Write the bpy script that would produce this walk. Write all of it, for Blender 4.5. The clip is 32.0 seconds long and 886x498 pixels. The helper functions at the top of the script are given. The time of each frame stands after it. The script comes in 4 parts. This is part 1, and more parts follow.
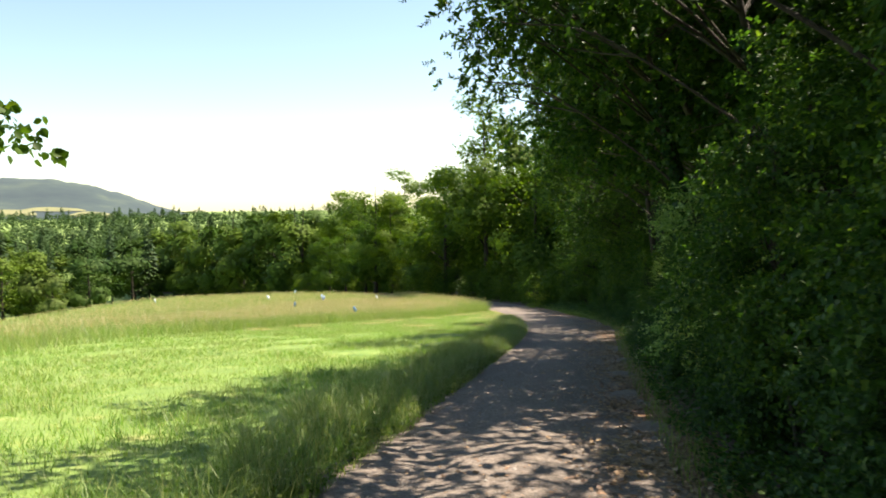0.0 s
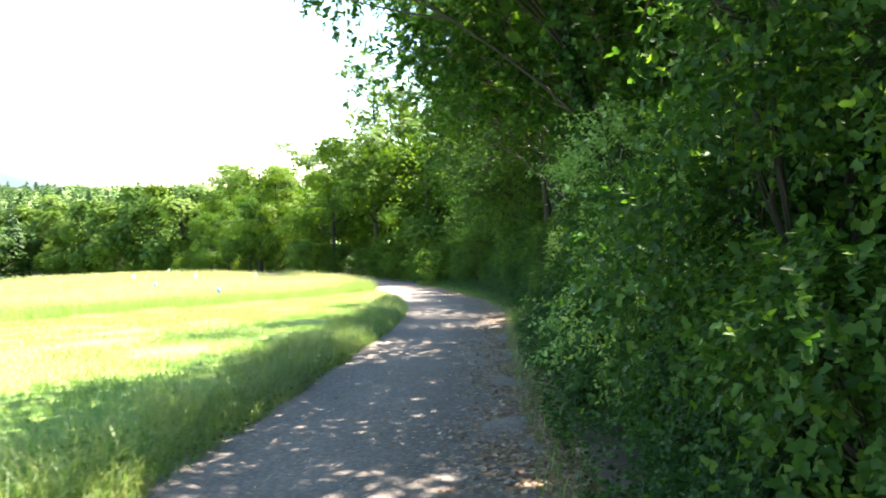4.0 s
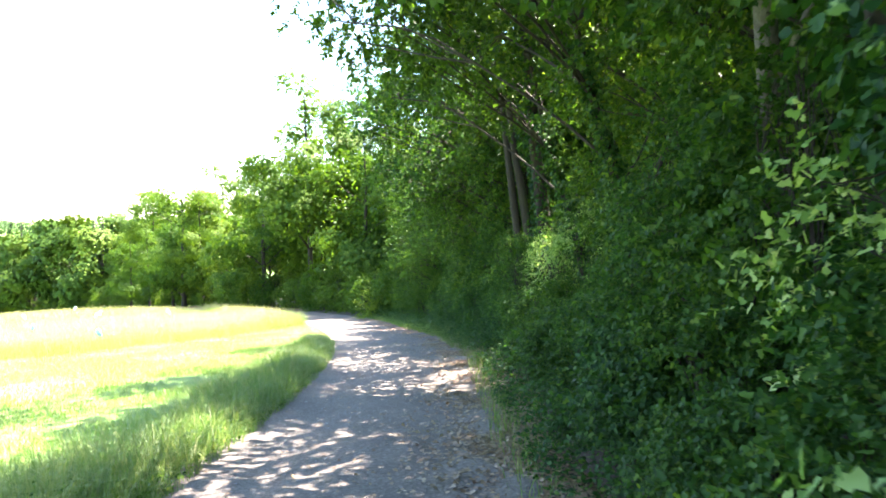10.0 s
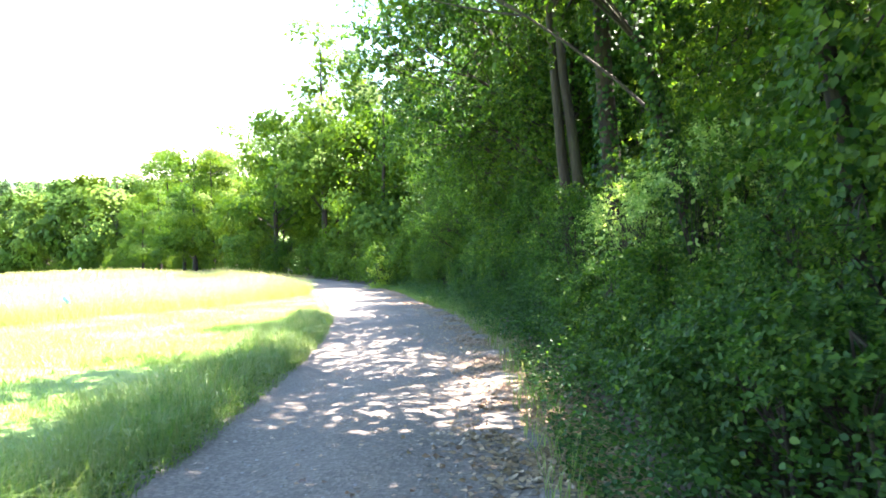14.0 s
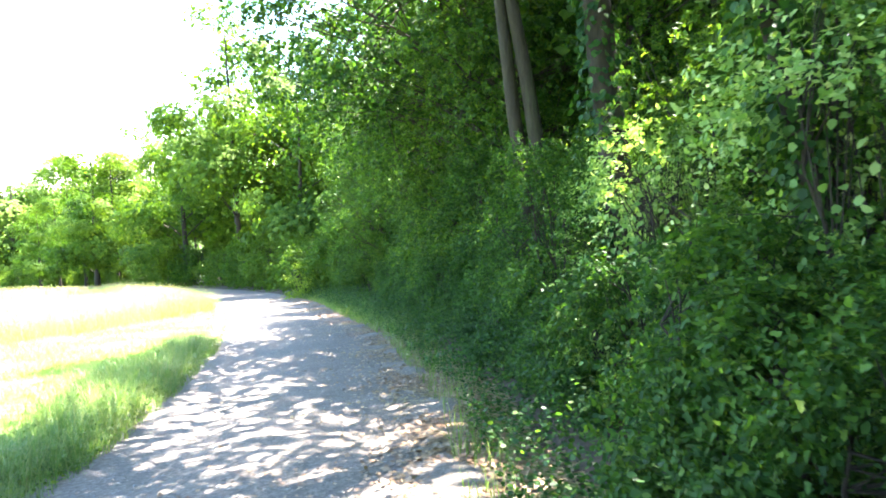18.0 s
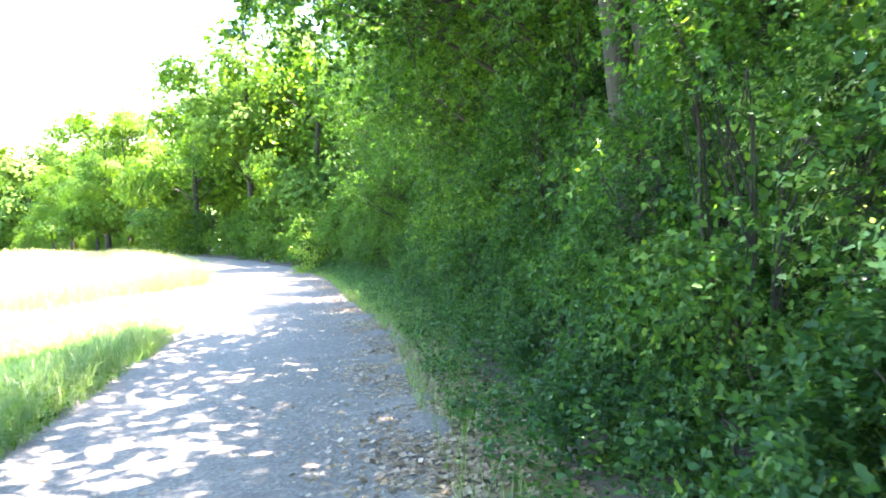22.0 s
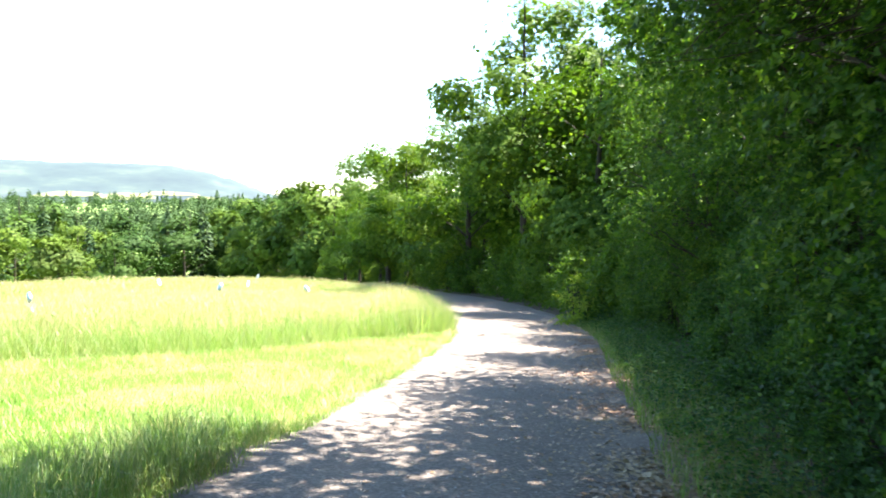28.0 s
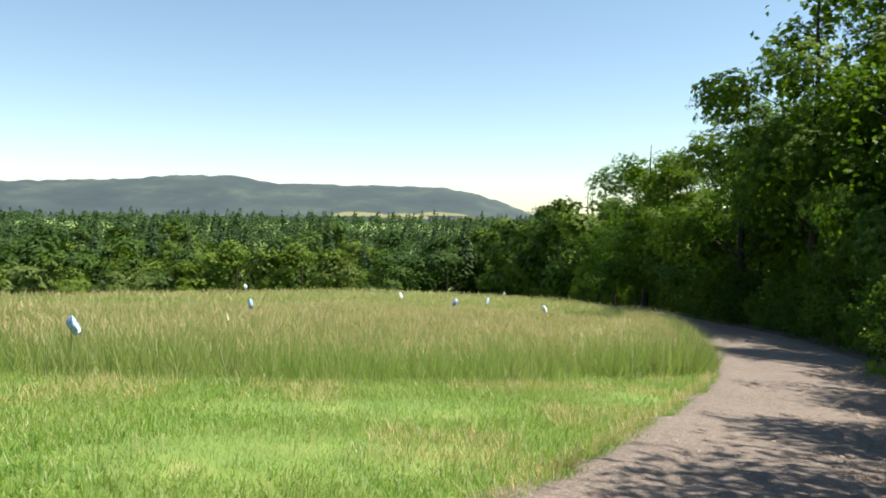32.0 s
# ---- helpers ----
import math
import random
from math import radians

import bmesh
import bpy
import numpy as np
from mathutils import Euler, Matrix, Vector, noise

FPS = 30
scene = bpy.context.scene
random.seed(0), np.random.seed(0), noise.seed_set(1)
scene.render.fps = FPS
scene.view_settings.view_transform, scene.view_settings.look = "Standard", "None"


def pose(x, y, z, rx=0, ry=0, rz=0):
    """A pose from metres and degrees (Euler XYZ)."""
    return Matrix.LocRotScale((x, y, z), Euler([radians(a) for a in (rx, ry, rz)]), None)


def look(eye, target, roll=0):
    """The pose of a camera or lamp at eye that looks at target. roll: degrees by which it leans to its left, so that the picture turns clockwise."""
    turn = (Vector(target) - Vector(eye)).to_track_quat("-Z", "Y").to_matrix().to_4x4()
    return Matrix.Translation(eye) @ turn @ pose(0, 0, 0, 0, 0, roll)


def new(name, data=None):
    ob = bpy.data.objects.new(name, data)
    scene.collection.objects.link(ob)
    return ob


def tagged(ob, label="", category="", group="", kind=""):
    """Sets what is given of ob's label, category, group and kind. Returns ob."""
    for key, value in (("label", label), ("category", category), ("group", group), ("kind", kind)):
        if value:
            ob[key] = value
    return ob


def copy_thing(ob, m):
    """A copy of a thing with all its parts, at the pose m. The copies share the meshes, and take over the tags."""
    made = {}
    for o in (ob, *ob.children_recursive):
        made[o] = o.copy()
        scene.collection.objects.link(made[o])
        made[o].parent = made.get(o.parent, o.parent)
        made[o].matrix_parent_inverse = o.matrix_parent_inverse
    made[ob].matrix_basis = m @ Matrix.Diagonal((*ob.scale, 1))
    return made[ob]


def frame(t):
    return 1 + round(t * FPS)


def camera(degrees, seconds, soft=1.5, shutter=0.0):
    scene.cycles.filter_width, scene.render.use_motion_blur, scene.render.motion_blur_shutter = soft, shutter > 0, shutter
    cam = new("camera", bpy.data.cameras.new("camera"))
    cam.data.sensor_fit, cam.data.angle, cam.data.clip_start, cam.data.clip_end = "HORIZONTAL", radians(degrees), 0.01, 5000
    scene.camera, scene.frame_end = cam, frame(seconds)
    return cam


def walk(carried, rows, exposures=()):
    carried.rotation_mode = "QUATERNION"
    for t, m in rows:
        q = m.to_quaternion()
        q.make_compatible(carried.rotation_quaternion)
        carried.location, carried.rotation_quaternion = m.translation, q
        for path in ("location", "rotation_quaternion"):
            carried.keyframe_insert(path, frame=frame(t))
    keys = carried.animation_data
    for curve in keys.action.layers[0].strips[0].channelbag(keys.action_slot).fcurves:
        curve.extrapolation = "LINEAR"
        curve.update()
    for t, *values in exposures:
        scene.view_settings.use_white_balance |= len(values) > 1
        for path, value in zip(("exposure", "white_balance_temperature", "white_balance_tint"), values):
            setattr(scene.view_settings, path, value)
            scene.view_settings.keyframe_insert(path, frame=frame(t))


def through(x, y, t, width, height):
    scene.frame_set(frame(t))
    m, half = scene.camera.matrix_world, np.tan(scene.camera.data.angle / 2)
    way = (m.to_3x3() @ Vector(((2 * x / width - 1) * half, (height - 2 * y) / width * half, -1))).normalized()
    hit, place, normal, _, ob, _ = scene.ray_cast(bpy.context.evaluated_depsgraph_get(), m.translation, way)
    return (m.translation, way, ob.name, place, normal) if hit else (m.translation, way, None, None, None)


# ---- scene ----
cam = camera(63.0, 32.0, 1.75, 0.4)
PATH = [
    (0.0, (0.000, 0.000, 1.579), (-2.007, 9.778, 0.977), -0.77),
    (0.5, (0.014, 0.481, 1.509), (-2.342, 10.187, 1.010), -1.04),
    (1.0, (0.017, 0.965, 1.432), (-2.119, 10.725, 0.997), -0.75),
    (1.5, (0.024, 1.457, 1.378), (-1.985, 11.239, 0.858), -1.33),
    (2.0, (0.037, 1.949, 1.321), (-1.693, 11.774, 0.640), -1.24),
    (2.5, (0.076, 2.451, 1.269), (-1.391, 12.314, 0.518), -1.60),
    (3.0, (0.150, 2.970, 1.218), (-1.354, 12.824, 0.426), -0.95),
    (3.5, (0.243, 3.494, 1.165), (-0.927, 13.392, 0.358), -1.08),
    (4.0, (0.292, 4.000, 1.111), (-0.328, 13.938, 0.187), -0.16),
    (4.5, (0.319, 4.507, 1.041), (0.252, 14.468, 0.163), -0.81),
    (6.5, (0.295, 6.668, 0.806), (0.350, 16.656, 0.321), 0.07),
    (7.0, (0.242, 7.227, 0.747), (0.014, 17.215, 0.311), -0.11),
    (7.5, (0.191, 7.790, 0.686), (-0.432, 17.761, 0.250), -0.48),
    (8.0, (0.155, 8.353, 0.610), (-0.471, 18.329, 0.287), -0.64),
    (8.5, (0.117, 8.913, 0.529), (-0.201, 18.898, 0.083), -0.50),
    (9.0, (0.088, 9.461, 0.463), (0.097, 19.449, -0.026), -0.69),
    (9.5, (0.081, 9.997, 0.375), (0.184, 19.985, -0.113), -0.51),
    (10.0, (0.081, 10.531, 0.320), (0.241, 20.515, -0.216), -1.10),
    (10.5, (0.071, 11.063, 0.260), (-0.034, 21.048, -0.288), -0.68),
    (11.0, (0.075, 11.598, 0.203), (-0.051, 21.585, -0.285), -1.33),
    (11.5, (0.068, 12.140, 0.145), (0.155, 22.120, -0.482), -0.39),
    (12.0, (0.063, 12.694, 0.077), (0.403, 22.660, -0.676), -1.06),
    (12.5, (0.062, 13.269, 0.004), (0.266, 23.229, -0.867), -0.21),
    (13.0, (0.064, 13.860, -0.052), (0.039, 23.827, -0.869), -1.45),
    (13.5, (0.085, 14.455, -0.116), (-0.271, 24.417, -0.916), -0.74),
    (14.0, (0.104, 15.049, -0.184), (-0.049, 25.002, -1.146), -0.05),
    (14.5, (0.109, 15.637, -0.247), (0.056, 25.582, -1.295), -0.55),
    (15.0, (0.115, 16.214, -0.312), (0.515, 26.171, -1.147), 0.04),
    (15.5, (0.126, 16.772, -0.370), (0.893, 26.699, -1.298), -0.59),
    (17.5, (0.277, 18.915, -0.604), (1.333, 28.796, -1.722), -1.28),
    (18.0, (0.312, 19.431, -0.675), (1.123, 29.352, -1.634), -1.78),
    (18.5, (0.341, 19.940, -0.724), (1.195, 29.860, -1.652), 0.18),
    (19.0, (0.392, 20.479, -0.798), (1.007, 30.403, -1.866), -0.83),
    (19.5, (0.449, 21.037, -0.885), (0.814, 31.001, -1.656), -1.01),
    (20.0, (0.475, 21.591, -0.956), (0.594, 31.552, -1.829), -0.94),
    (20.5, (0.476, 22.144, -1.015), (0.760, 32.086, -2.053), -1.08),
    (21.0, (0.470, 22.701, -1.070), (0.695, 32.625, -2.278), -0.60),
    (21.5, (0.477, 23.265, -1.131), (0.902, 33.177, -2.388), -0.75),
    (22.0, (0.518, 23.836, -1.192), (0.974, 33.742, -2.484), -0.15),
    (22.5, (0.552, 24.424, -1.245), (1.257, 34.289, -2.725), -0.47),
    (23.0, (0.555, 25.019, -1.299), (1.586, 34.831, -2.927), 0.28),
    (23.5, (0.523, 25.604, -1.369), (1.673, 35.413, -2.936), 0.02),
    (24.0, (0.482, 26.181, -1.436), (1.463, 36.042, -2.773), 0.25),
    (24.5, (0.445, 26.754, -1.507), (0.933, 36.665, -2.742), 0.21),
    (26.5, (0.348, 29.041, -1.783), (0.189, 38.982, -2.855), -0.15),
    (27.0, (0.308, 29.603, -1.853), (-0.610, 39.525, -2.696), -1.18),
    (27.5, (0.244, 30.148, -1.921), (-2.339, 39.788, -2.540), -0.04),
    (28.0, (0.150, 30.670, -1.991), (-3.232, 40.055, -2.688), 0.46),
    (28.5, (0.030, 31.187, -2.045), (-3.939, 40.341, -2.719), -0.03),
    (29.0, (-0.112, 31.689, -2.105), (-4.692, 40.549, -2.831), 0.04),
    (29.5, (-0.231, 32.202, -2.158), (-5.290, 40.808, -2.743), -0.25),
    (30.0, (-0.386, 32.686, -2.224), (-5.780, 41.090, -2.746), 0.75),
    (30.5, (-0.546, 33.167, -2.292), (-6.300, 41.335, -2.715), 0.09),
    (31.0, (-0.707, 33.663, -2.347), (-6.730, 41.632, -2.799), 0.87),
    (31.5, (-0.873, 34.167, -2.404), (-7.076, 42.001, -2.782), 0.39),
    (32.0, (-1.026, 34.690, -2.473), (-7.493, 42.305, -2.917), 0.74),
]
EXPOSURES = [(0.0, 1.65, 7600, 16), (2.0, 2.15, 7500, 15), (3.0, 2.5, 7200, 14), (4.0, 3.2, 7000, 13), (4.5, 3.5, 6900, 13), (6.5, 4.2, 6700, 16), (8.0, 3.5, 6700, 17), (9.0, 3.6, 6700, 17),
             (12.0, 4.0, 6700, 18), (13.0, 4.0, 6700, 18), (15.5, 4.1, 6650, 18), (18.0, 4.4, 6600, 14), (21.0, 4.65, 6600, 16), (23.0, 5.1, 6600, 16), (24.0, 5.2, 6600, 17), (26.5, 5.0, 6500, 19), (27.4, 4.0, 6500, 16),
             (28.2, 2.7, 6800, 14), (29.0, 2.1, 7500, 13), (30.0, 1.6, 7600, 14), (31.0, 1.35, 7400, 14), (32.0, 1.2, 6950, 13)]
walk(cam, [(t, look(eye, target, roll)) for t, eye, target, roll in PATH], EXPOSURES)

# ---- light: midday summer sun, high and ahead on the wood's side ----
SUN_EL, SUN_AZ = radians(62), radians(52)        # azimuth from +y towards +x
sun_from = Vector((math.sin(SUN_AZ) * math.cos(SUN_EL), math.cos(SUN_AZ) * math.cos(SUN_EL), math.sin(SUN_EL)))
sun = new("sun", bpy.data.lights.new("sun", "SUN"))
sun.data.energy, sun.data.angle, sun.data.color = 5.0, radians(0.53), (1.0, 0.955, 0.87)
sun.matrix_world = look(sun_from * 100, (0, 0, 0))
world = bpy.data.worlds.new("sky")
scene.world = world
world.use_nodes = True
sky = world.node_tree.nodes.new("ShaderNodeTexSky")
sky.sky_type, sky.sun_disc, sky.sun_elevation, sky.sun_rotation = "NISHITA", False, SUN_EL, SUN_AZ
sky.air_density, sky.dust_density, sky.ozone_density, sky.altitude = 1.0, 0.4, 0.3, 350
haze = world.node_tree.nodes.new("ShaderNodeMix")                # thin summer haze turns the blue towards cyan
haze.data_type, haze.blend_type = "RGBA", "MULTIPLY"
haze.inputs[0].default_value = 1.0
haze.inputs[7].default_value = (0.93, 1.05, 1.04, 1)
world.node_tree.links.new(sky.outputs[0], haze.inputs[6])
world.node_tree.links.new(haze.outputs[2], world.node_tree.nodes["Background"].inputs[0])
world.node_tree.nodes["Background"].inputs[1].default_value = 0.078

# ---- materials ----


class Nodes:
    """A small writer of node materials."""

    def __init__(self, name, rough=0.7):
        self.mat = bpy.data.materials.new(name)
        self.mat.use_nodes = True
        self.tree = self.mat.node_tree
        self.bsdf = self.tree.nodes["Principled BSDF"]
        self.bsdf.inputs["Roughness"].default_value = rough
        self.out = self.tree.nodes["Material Output"]
        self.coord = None

    def add(self, kind, **values):
        n = self.tree.nodes.new(kind)
        for k, v in values.items():
            n.inputs[k.replace("_", " ")].default_value = v
        return n

    def link(self, a, b):
        self.tree.links.new(a, b)

    def place(self, world_space=False):
        if self.coord is None:
            self.coord = self.add("ShaderNodeNewGeometry").outputs["Position"] if world_space else self.add("ShaderNodeTexCoord").outputs["Object"]
        return self.coord

    def noise(self, scale, detail=4.0, rough=0.6, distort=0.0):
        n = self.add("ShaderNodeTexNoise", Scale=scale, Detail=detail, Roughness=rough, Distortion=distort)
        self.link(self.place(), n.inputs["Vector"])
        return n.outputs["Fac"]

    def ramp(self, fac, *stops):
        n = self.add("ShaderNodeValToRGB")
        e = n.color_ramp.elements
        while len(e) < len(stops):
            e.new(0.5)
        for el, (p, c) in zip(e, stops):
            el.position, el.color = p, (*c, 1) if len(c) == 3 else c
        self.link(fac, n.inputs["Fac"])
        return n.outputs["Color"]

    def mix(self, fac, a, b, mode="MIX"):
        n = self.tree.nodes.new("ShaderNodeMix")
        n.data_type, n.blend_type = "RGBA", mode
        for sock, v in ((n.inputs[0], fac), (n.inputs[6], a), (n.inputs[7], b)):
            if hasattr(v, "is_output"):
                self.link(v, sock)
            else:
                sock.default_value = v if not isinstance(v, tuple) else (*v, 1)
        return n.outputs[2]

    def bump(self, height, strength=0.4, distance=0.02, normal=None):
        n = self.add("ShaderNodeBump", Strength=strength, Distance=distance)
        self.link(height, n.inputs["Height"])
        if normal:
            self.link(normal, n.inputs["Normal"])
        return n.outputs["Normal"]

    def done(self, colour, normal=None):
        self.link(colour, self.bsdf.inputs["Base Color"])
        if normal:
            self.link(normal, self.bsdf.inputs["Normal"])
        return self.mat


def leaf_material(name, dark, mid, light, glow, rough=0.5, through=0.42, gloss=0.15, vary=1.0):
    """Leaves: colour varies leaf by leaf, sunlight comes through them."""
    n = Nodes(name, rough)
    geo = n.add("ShaderNodeNewGeometry")
    obj = n.add("ShaderNodeObjectInfo")
    col = n.ramp(geo.outputs["Random Per Island"], (0.0, dark), (0.45, mid), (0.9, light), (1.0, glow))
    tint = n.ramp(obj.outputs["Random"], (0.0, (1 - 0.30 * vary, 1 - 0.20 * vary, 1 - 0.24 * vary)), (0.5, (1.0, 1.0, 1.0)), (1.0, (1 + 0.28 * vary, 1 + 0.16 * vary, 1 - 0.1 * vary)))
    col = n.mix(1.0, col, tint, "MULTIPLY")
    patch = n.noise(0.8, 2.0)
    col = n.mix(n.ramp(patch, (0.35, (0, 0, 0)), (0.7, (0.55, 0.55, 0.55))), col, n.mix(1.0, col, (0.75, 0.9, 0.8), "MULTIPLY"))
    n.link(col, n.bsdf.inputs["Base Color"])
    n.bsdf.inputs["Specular IOR Level"].default_value = gloss
    back = n.add("ShaderNodeBsdfTranslucent")
    n.link(n.mix(1.0, col, (1.6, 1.7, 0.5), "MULTIPLY"), back.inputs["Color"])
    both = n.add("ShaderNodeMixShader", Fac=through)
    n.link(n.bsdf.outputs[0], both.inputs[1])
    n.link(back.outputs[0], both.inputs[2])
    n.link(both.outputs[0], n.out.inputs["Surface"])
    return n.mat


def bark_material(name, dark, light):
    n = Nodes(name, 0.9)
    tc = n.add("ShaderNodeTexCoord")
    mp = n.add("ShaderNodeMapping", Scale=(9, 9, 1.6))
    n.link(tc.outputs["Object"], mp.inputs["Vector"])
    n.coord = mp.outputs["Vector"]
    cracks = n.noise(2.2, 6, 0.7, 0.6)
    col = n.ramp(cracks, (0.3, dark), (0.7, light))
    moss = n.noise(0.5, 3)
    col = n.mix(n.ramp(moss, (0.55, (0, 0, 0)), (0.75, (0.5, 0.5, 0.5))), col, (0.07, 0.09, 0.03))
    return n.done(col, n.bump(cracks, 0.9, 0.03))


def gravel_material():
    n = Nodes("gravel track", 0.88)
    n.place(True)
    big, fine, tiny = n.noise(0.55, 4), n.noise(9, 5, 0.7), n.noise(60, 3, 0.7)
    stones = n.add("ShaderNodeTexVoronoi", Scale=38.0)
    n.link(n.place(), stones.inputs["Vector"])
    col = n.ramp(big, (0.3, (0.086, 0.067, 0.053)), (0.7, (0.146, 0.117, 0.094)))
    col = n.mix(0.55, col, n.ramp(stones.outputs["Color"], (0.0, (0.058, 0.052, 0.046)), (0.5, (0.14, 0.118, 0.098)), (1.0, (0.30, 0.257, 0.215))))
    col = n.mix(n.ramp(fine, (0.5, (0, 0, 0)), (0.75, (0.5, 0.5, 0.5))), col, (0.10, 0.075, 0.055))
    hump = n.mix(0.5, stones.outputs["Distance"], tiny)
    return n.done(col, n.bump(fine, 0.5, 0.03, n.bump(hump, 0.8, 0.012)))


def ground_material():
    n = Nodes("meadow ground", 0.95)
    n.place(True)
    big, mid, fine = n.noise(0.06, 4), n.noise(1.3, 5), n.noise(22, 5, 0.7)
    green = n.ramp(mid, (0.3, (0.075, 0.15, 0.025)), (0.55, (0.13, 0.215, 0.04)), (0.8, (0.28, 0.28, 0.10)))
    green = n.mix(n.ramp(big, (0.4, (0, 0, 0)), (0.7, (0.6, 0.6, 0.6))), green, (0.13, 0.17, 0.045))
    return n.done(green, n.bump(fine, 0.6, 0.04))


def simple_material(name, a, b, scale, rough=0.8, bump=0.3):
    n = Nodes(name, rough)
    f = n.noise(scale, 5, 0.65)
    return n.done(n.ramp(f, (0.3, a), (0.7, b)), n.bump(f, bump, 0.02))


def blade_material(name, a, b, c, through=0.35):
    """Grass blades: each its own tone; the sun comes through."""
    n = Nodes(name, 0.5)
    geo = n.add("ShaderNodeNewGeometry")
    col = n.ramp(geo.outputs["Random Per Island"], (0.0, a), (0.6, b), (1.0, c))
    n.coord = geo.outputs["Position"]
    col = n.mix(n.ramp(n.noise(0.5, 4), (0.42, (0, 0, 0)), (0.68, (0.7, 0.7, 0.7))), col, n.mix(0.5, col, (0.26, 0.25, 0.10)))
    n.link(col, n.bsdf.inputs["Base Color"])
    back = n.add("ShaderNodeBsdfTranslucent")
    n.link(n.mix(1.0, col, (1.1, 1.2, 0.85), "MULTIPLY"), back.inputs["Color"])
    both = n.add("ShaderNodeMixShader", Fac=through)
    n.link(n.bsdf.outputs[0], both.inputs[1])
    n.link(back.outputs[0], both.inputs[2])
    n.link(both.outputs[0], n.out.inputs["Surface"])
    return n.mat


GRAVEL, SOIL = gravel_material(), ground_material()
FOREST_FLOOR = simple_material("forest soil and leaf mould", (0.028, 0.020, 0.013), (0.085, 0.06, 0.038), 14, 0.95, 0.7)
LEAF_MAPLE = leaf_material("maple leaves", (0.017, 0.050, 0.015), (0.037, 0.094, 0.022), (0.068, 0.138, 0.028), (0.14, 0.215, 0.045))
LEAF_HAZEL = leaf_material("hazel leaves", (0.022, 0.058, 0.014), (0.050, 0.108, 0.020), (0.09, 0.16, 0.027), (0.17, 0.23, 0.05), 0.5, 0.48)
LEAF_DARK = leaf_material("ivy and privet leaves", (0.013, 0.040, 0.015), (0.027, 0.076, 0.023), (0.048, 0.110, 0.028), (0.10, 0.17, 0.045), 0.5, 0.38, 0.18)
LEAF_OAK = leaf_material("oak leaves", (0.020, 0.047, 0.011), (0.037, 0.080, 0.015), (0.062, 0.120, 0.020), (0.13, 0.185, 0.036), 0.5, 0.38)
LEAF_BEECH = leaf_material("beech leaves", (0.020, 0.052, 0.014), (0.038, 0.088, 0.018), (0.066, 0.128, 0.024), (0.13, 0.19, 0.04))
LEAF_EDGE = leaf_material("leaf masses of edge trees", (0.036, 0.082, 0.013), (0.056, 0.112, 0.017), (0.082, 0.148, 0.022), (0.12, 0.19, 0.03), 0.55, 0.38, 0.12)
LEAF_EDGE_BRIGHT = leaf_material("bright leaf masses of edge trees", (0.050, 0.098, 0.014), (0.076, 0.135, 0.018), (0.105, 0.172, 0.024), (0.15, 0.215, 0.034), 0.55, 0.4, 0.12)
LEAF_FAR = leaf_material("leaf masses of far trees", (0.050, 0.095, 0.015), (0.066, 0.118, 0.018), (0.085, 0.142, 0.022), (0.11, 0.17, 0.028), 0.6, 0.12, 0.12, 1.5)
LEAF_FAR_DARK = leaf_material("dark leaf masses of far trees", (0.032, 0.070, 0.014), (0.044, 0.088, 0.017), (0.057, 0.105, 0.02), (0.072, 0.125, 0.025), 0.6, 0.12, 0.12, 1.5)
LEAF_PALE = leaf_material("pale willow leaves", (0.066, 0.110, 0.032), (0.085, 0.132, 0.038), (0.105, 0.155, 0.045), (0.13, 0.18, 0.058), 0.6, 0.2, 0.12, 1.2)
# sunlight on shaded sprays, put into the leaf colour as paler greens
LEAF_SUNLIT = leaf_material("leaves paled as if sunlit", (0.11, 0.21, 0.07), (0.18, 0.29, 0.11), (0.30, 0.40, 0.18), (0.48, 0.54, 0.32))
LEAF_YELLOW = leaf_material("young yellow leaves", (0.10, 0.17, 0.025), (0.18, 0.26, 0.035), (0.26, 0.33, 0.05), (0.36, 0.38, 0.08))
NEEDLES = leaf_material("spruce needles", (0.018, 0.042, 0.020), (0.028, 0.058, 0.026), (0.04, 0.075, 0.03), (0.055, 0.09, 0.04), 0.6, 0.15)
BARK = bark_material("grey-brown bark", (0.012, 0.008, 0.005), (0.044, 0.032, 0.021))
BARK_PALE = bark_material("pale grey bark", (0.09, 0.08, 0.066), (0.25, 0.225, 0.19))
GRASS_MOWN = blade_material("short meadow grass", (0.10, 0.215, 0.026), (0.165, 0.30, 0.045), (0.34, 0.37, 0.13), 0.5)
GRASS_VERGE = blade_material("verge grass", (0.075, 0.16, 0.024), (0.13, 0.24, 0.034), (0.28, 0.30, 0.09), 0.45)
GRASS_TALL = blade_material("tall meadow grass", (0.10, 0.20, 0.032), (0.18, 0.27, 0.062), (0.31, 0.32, 0.13), 0.5)
SEED = blade_material("ripe grass heads", (0.35, 0.27, 0.13), (0.43, 0.34, 0.18), (0.52, 0.43, 0.25), 0.4)

# ---- plan ----
DROP_Y, DROP_X = 0.1153, 0.0356        # the land falls ahead and to the meadow's side
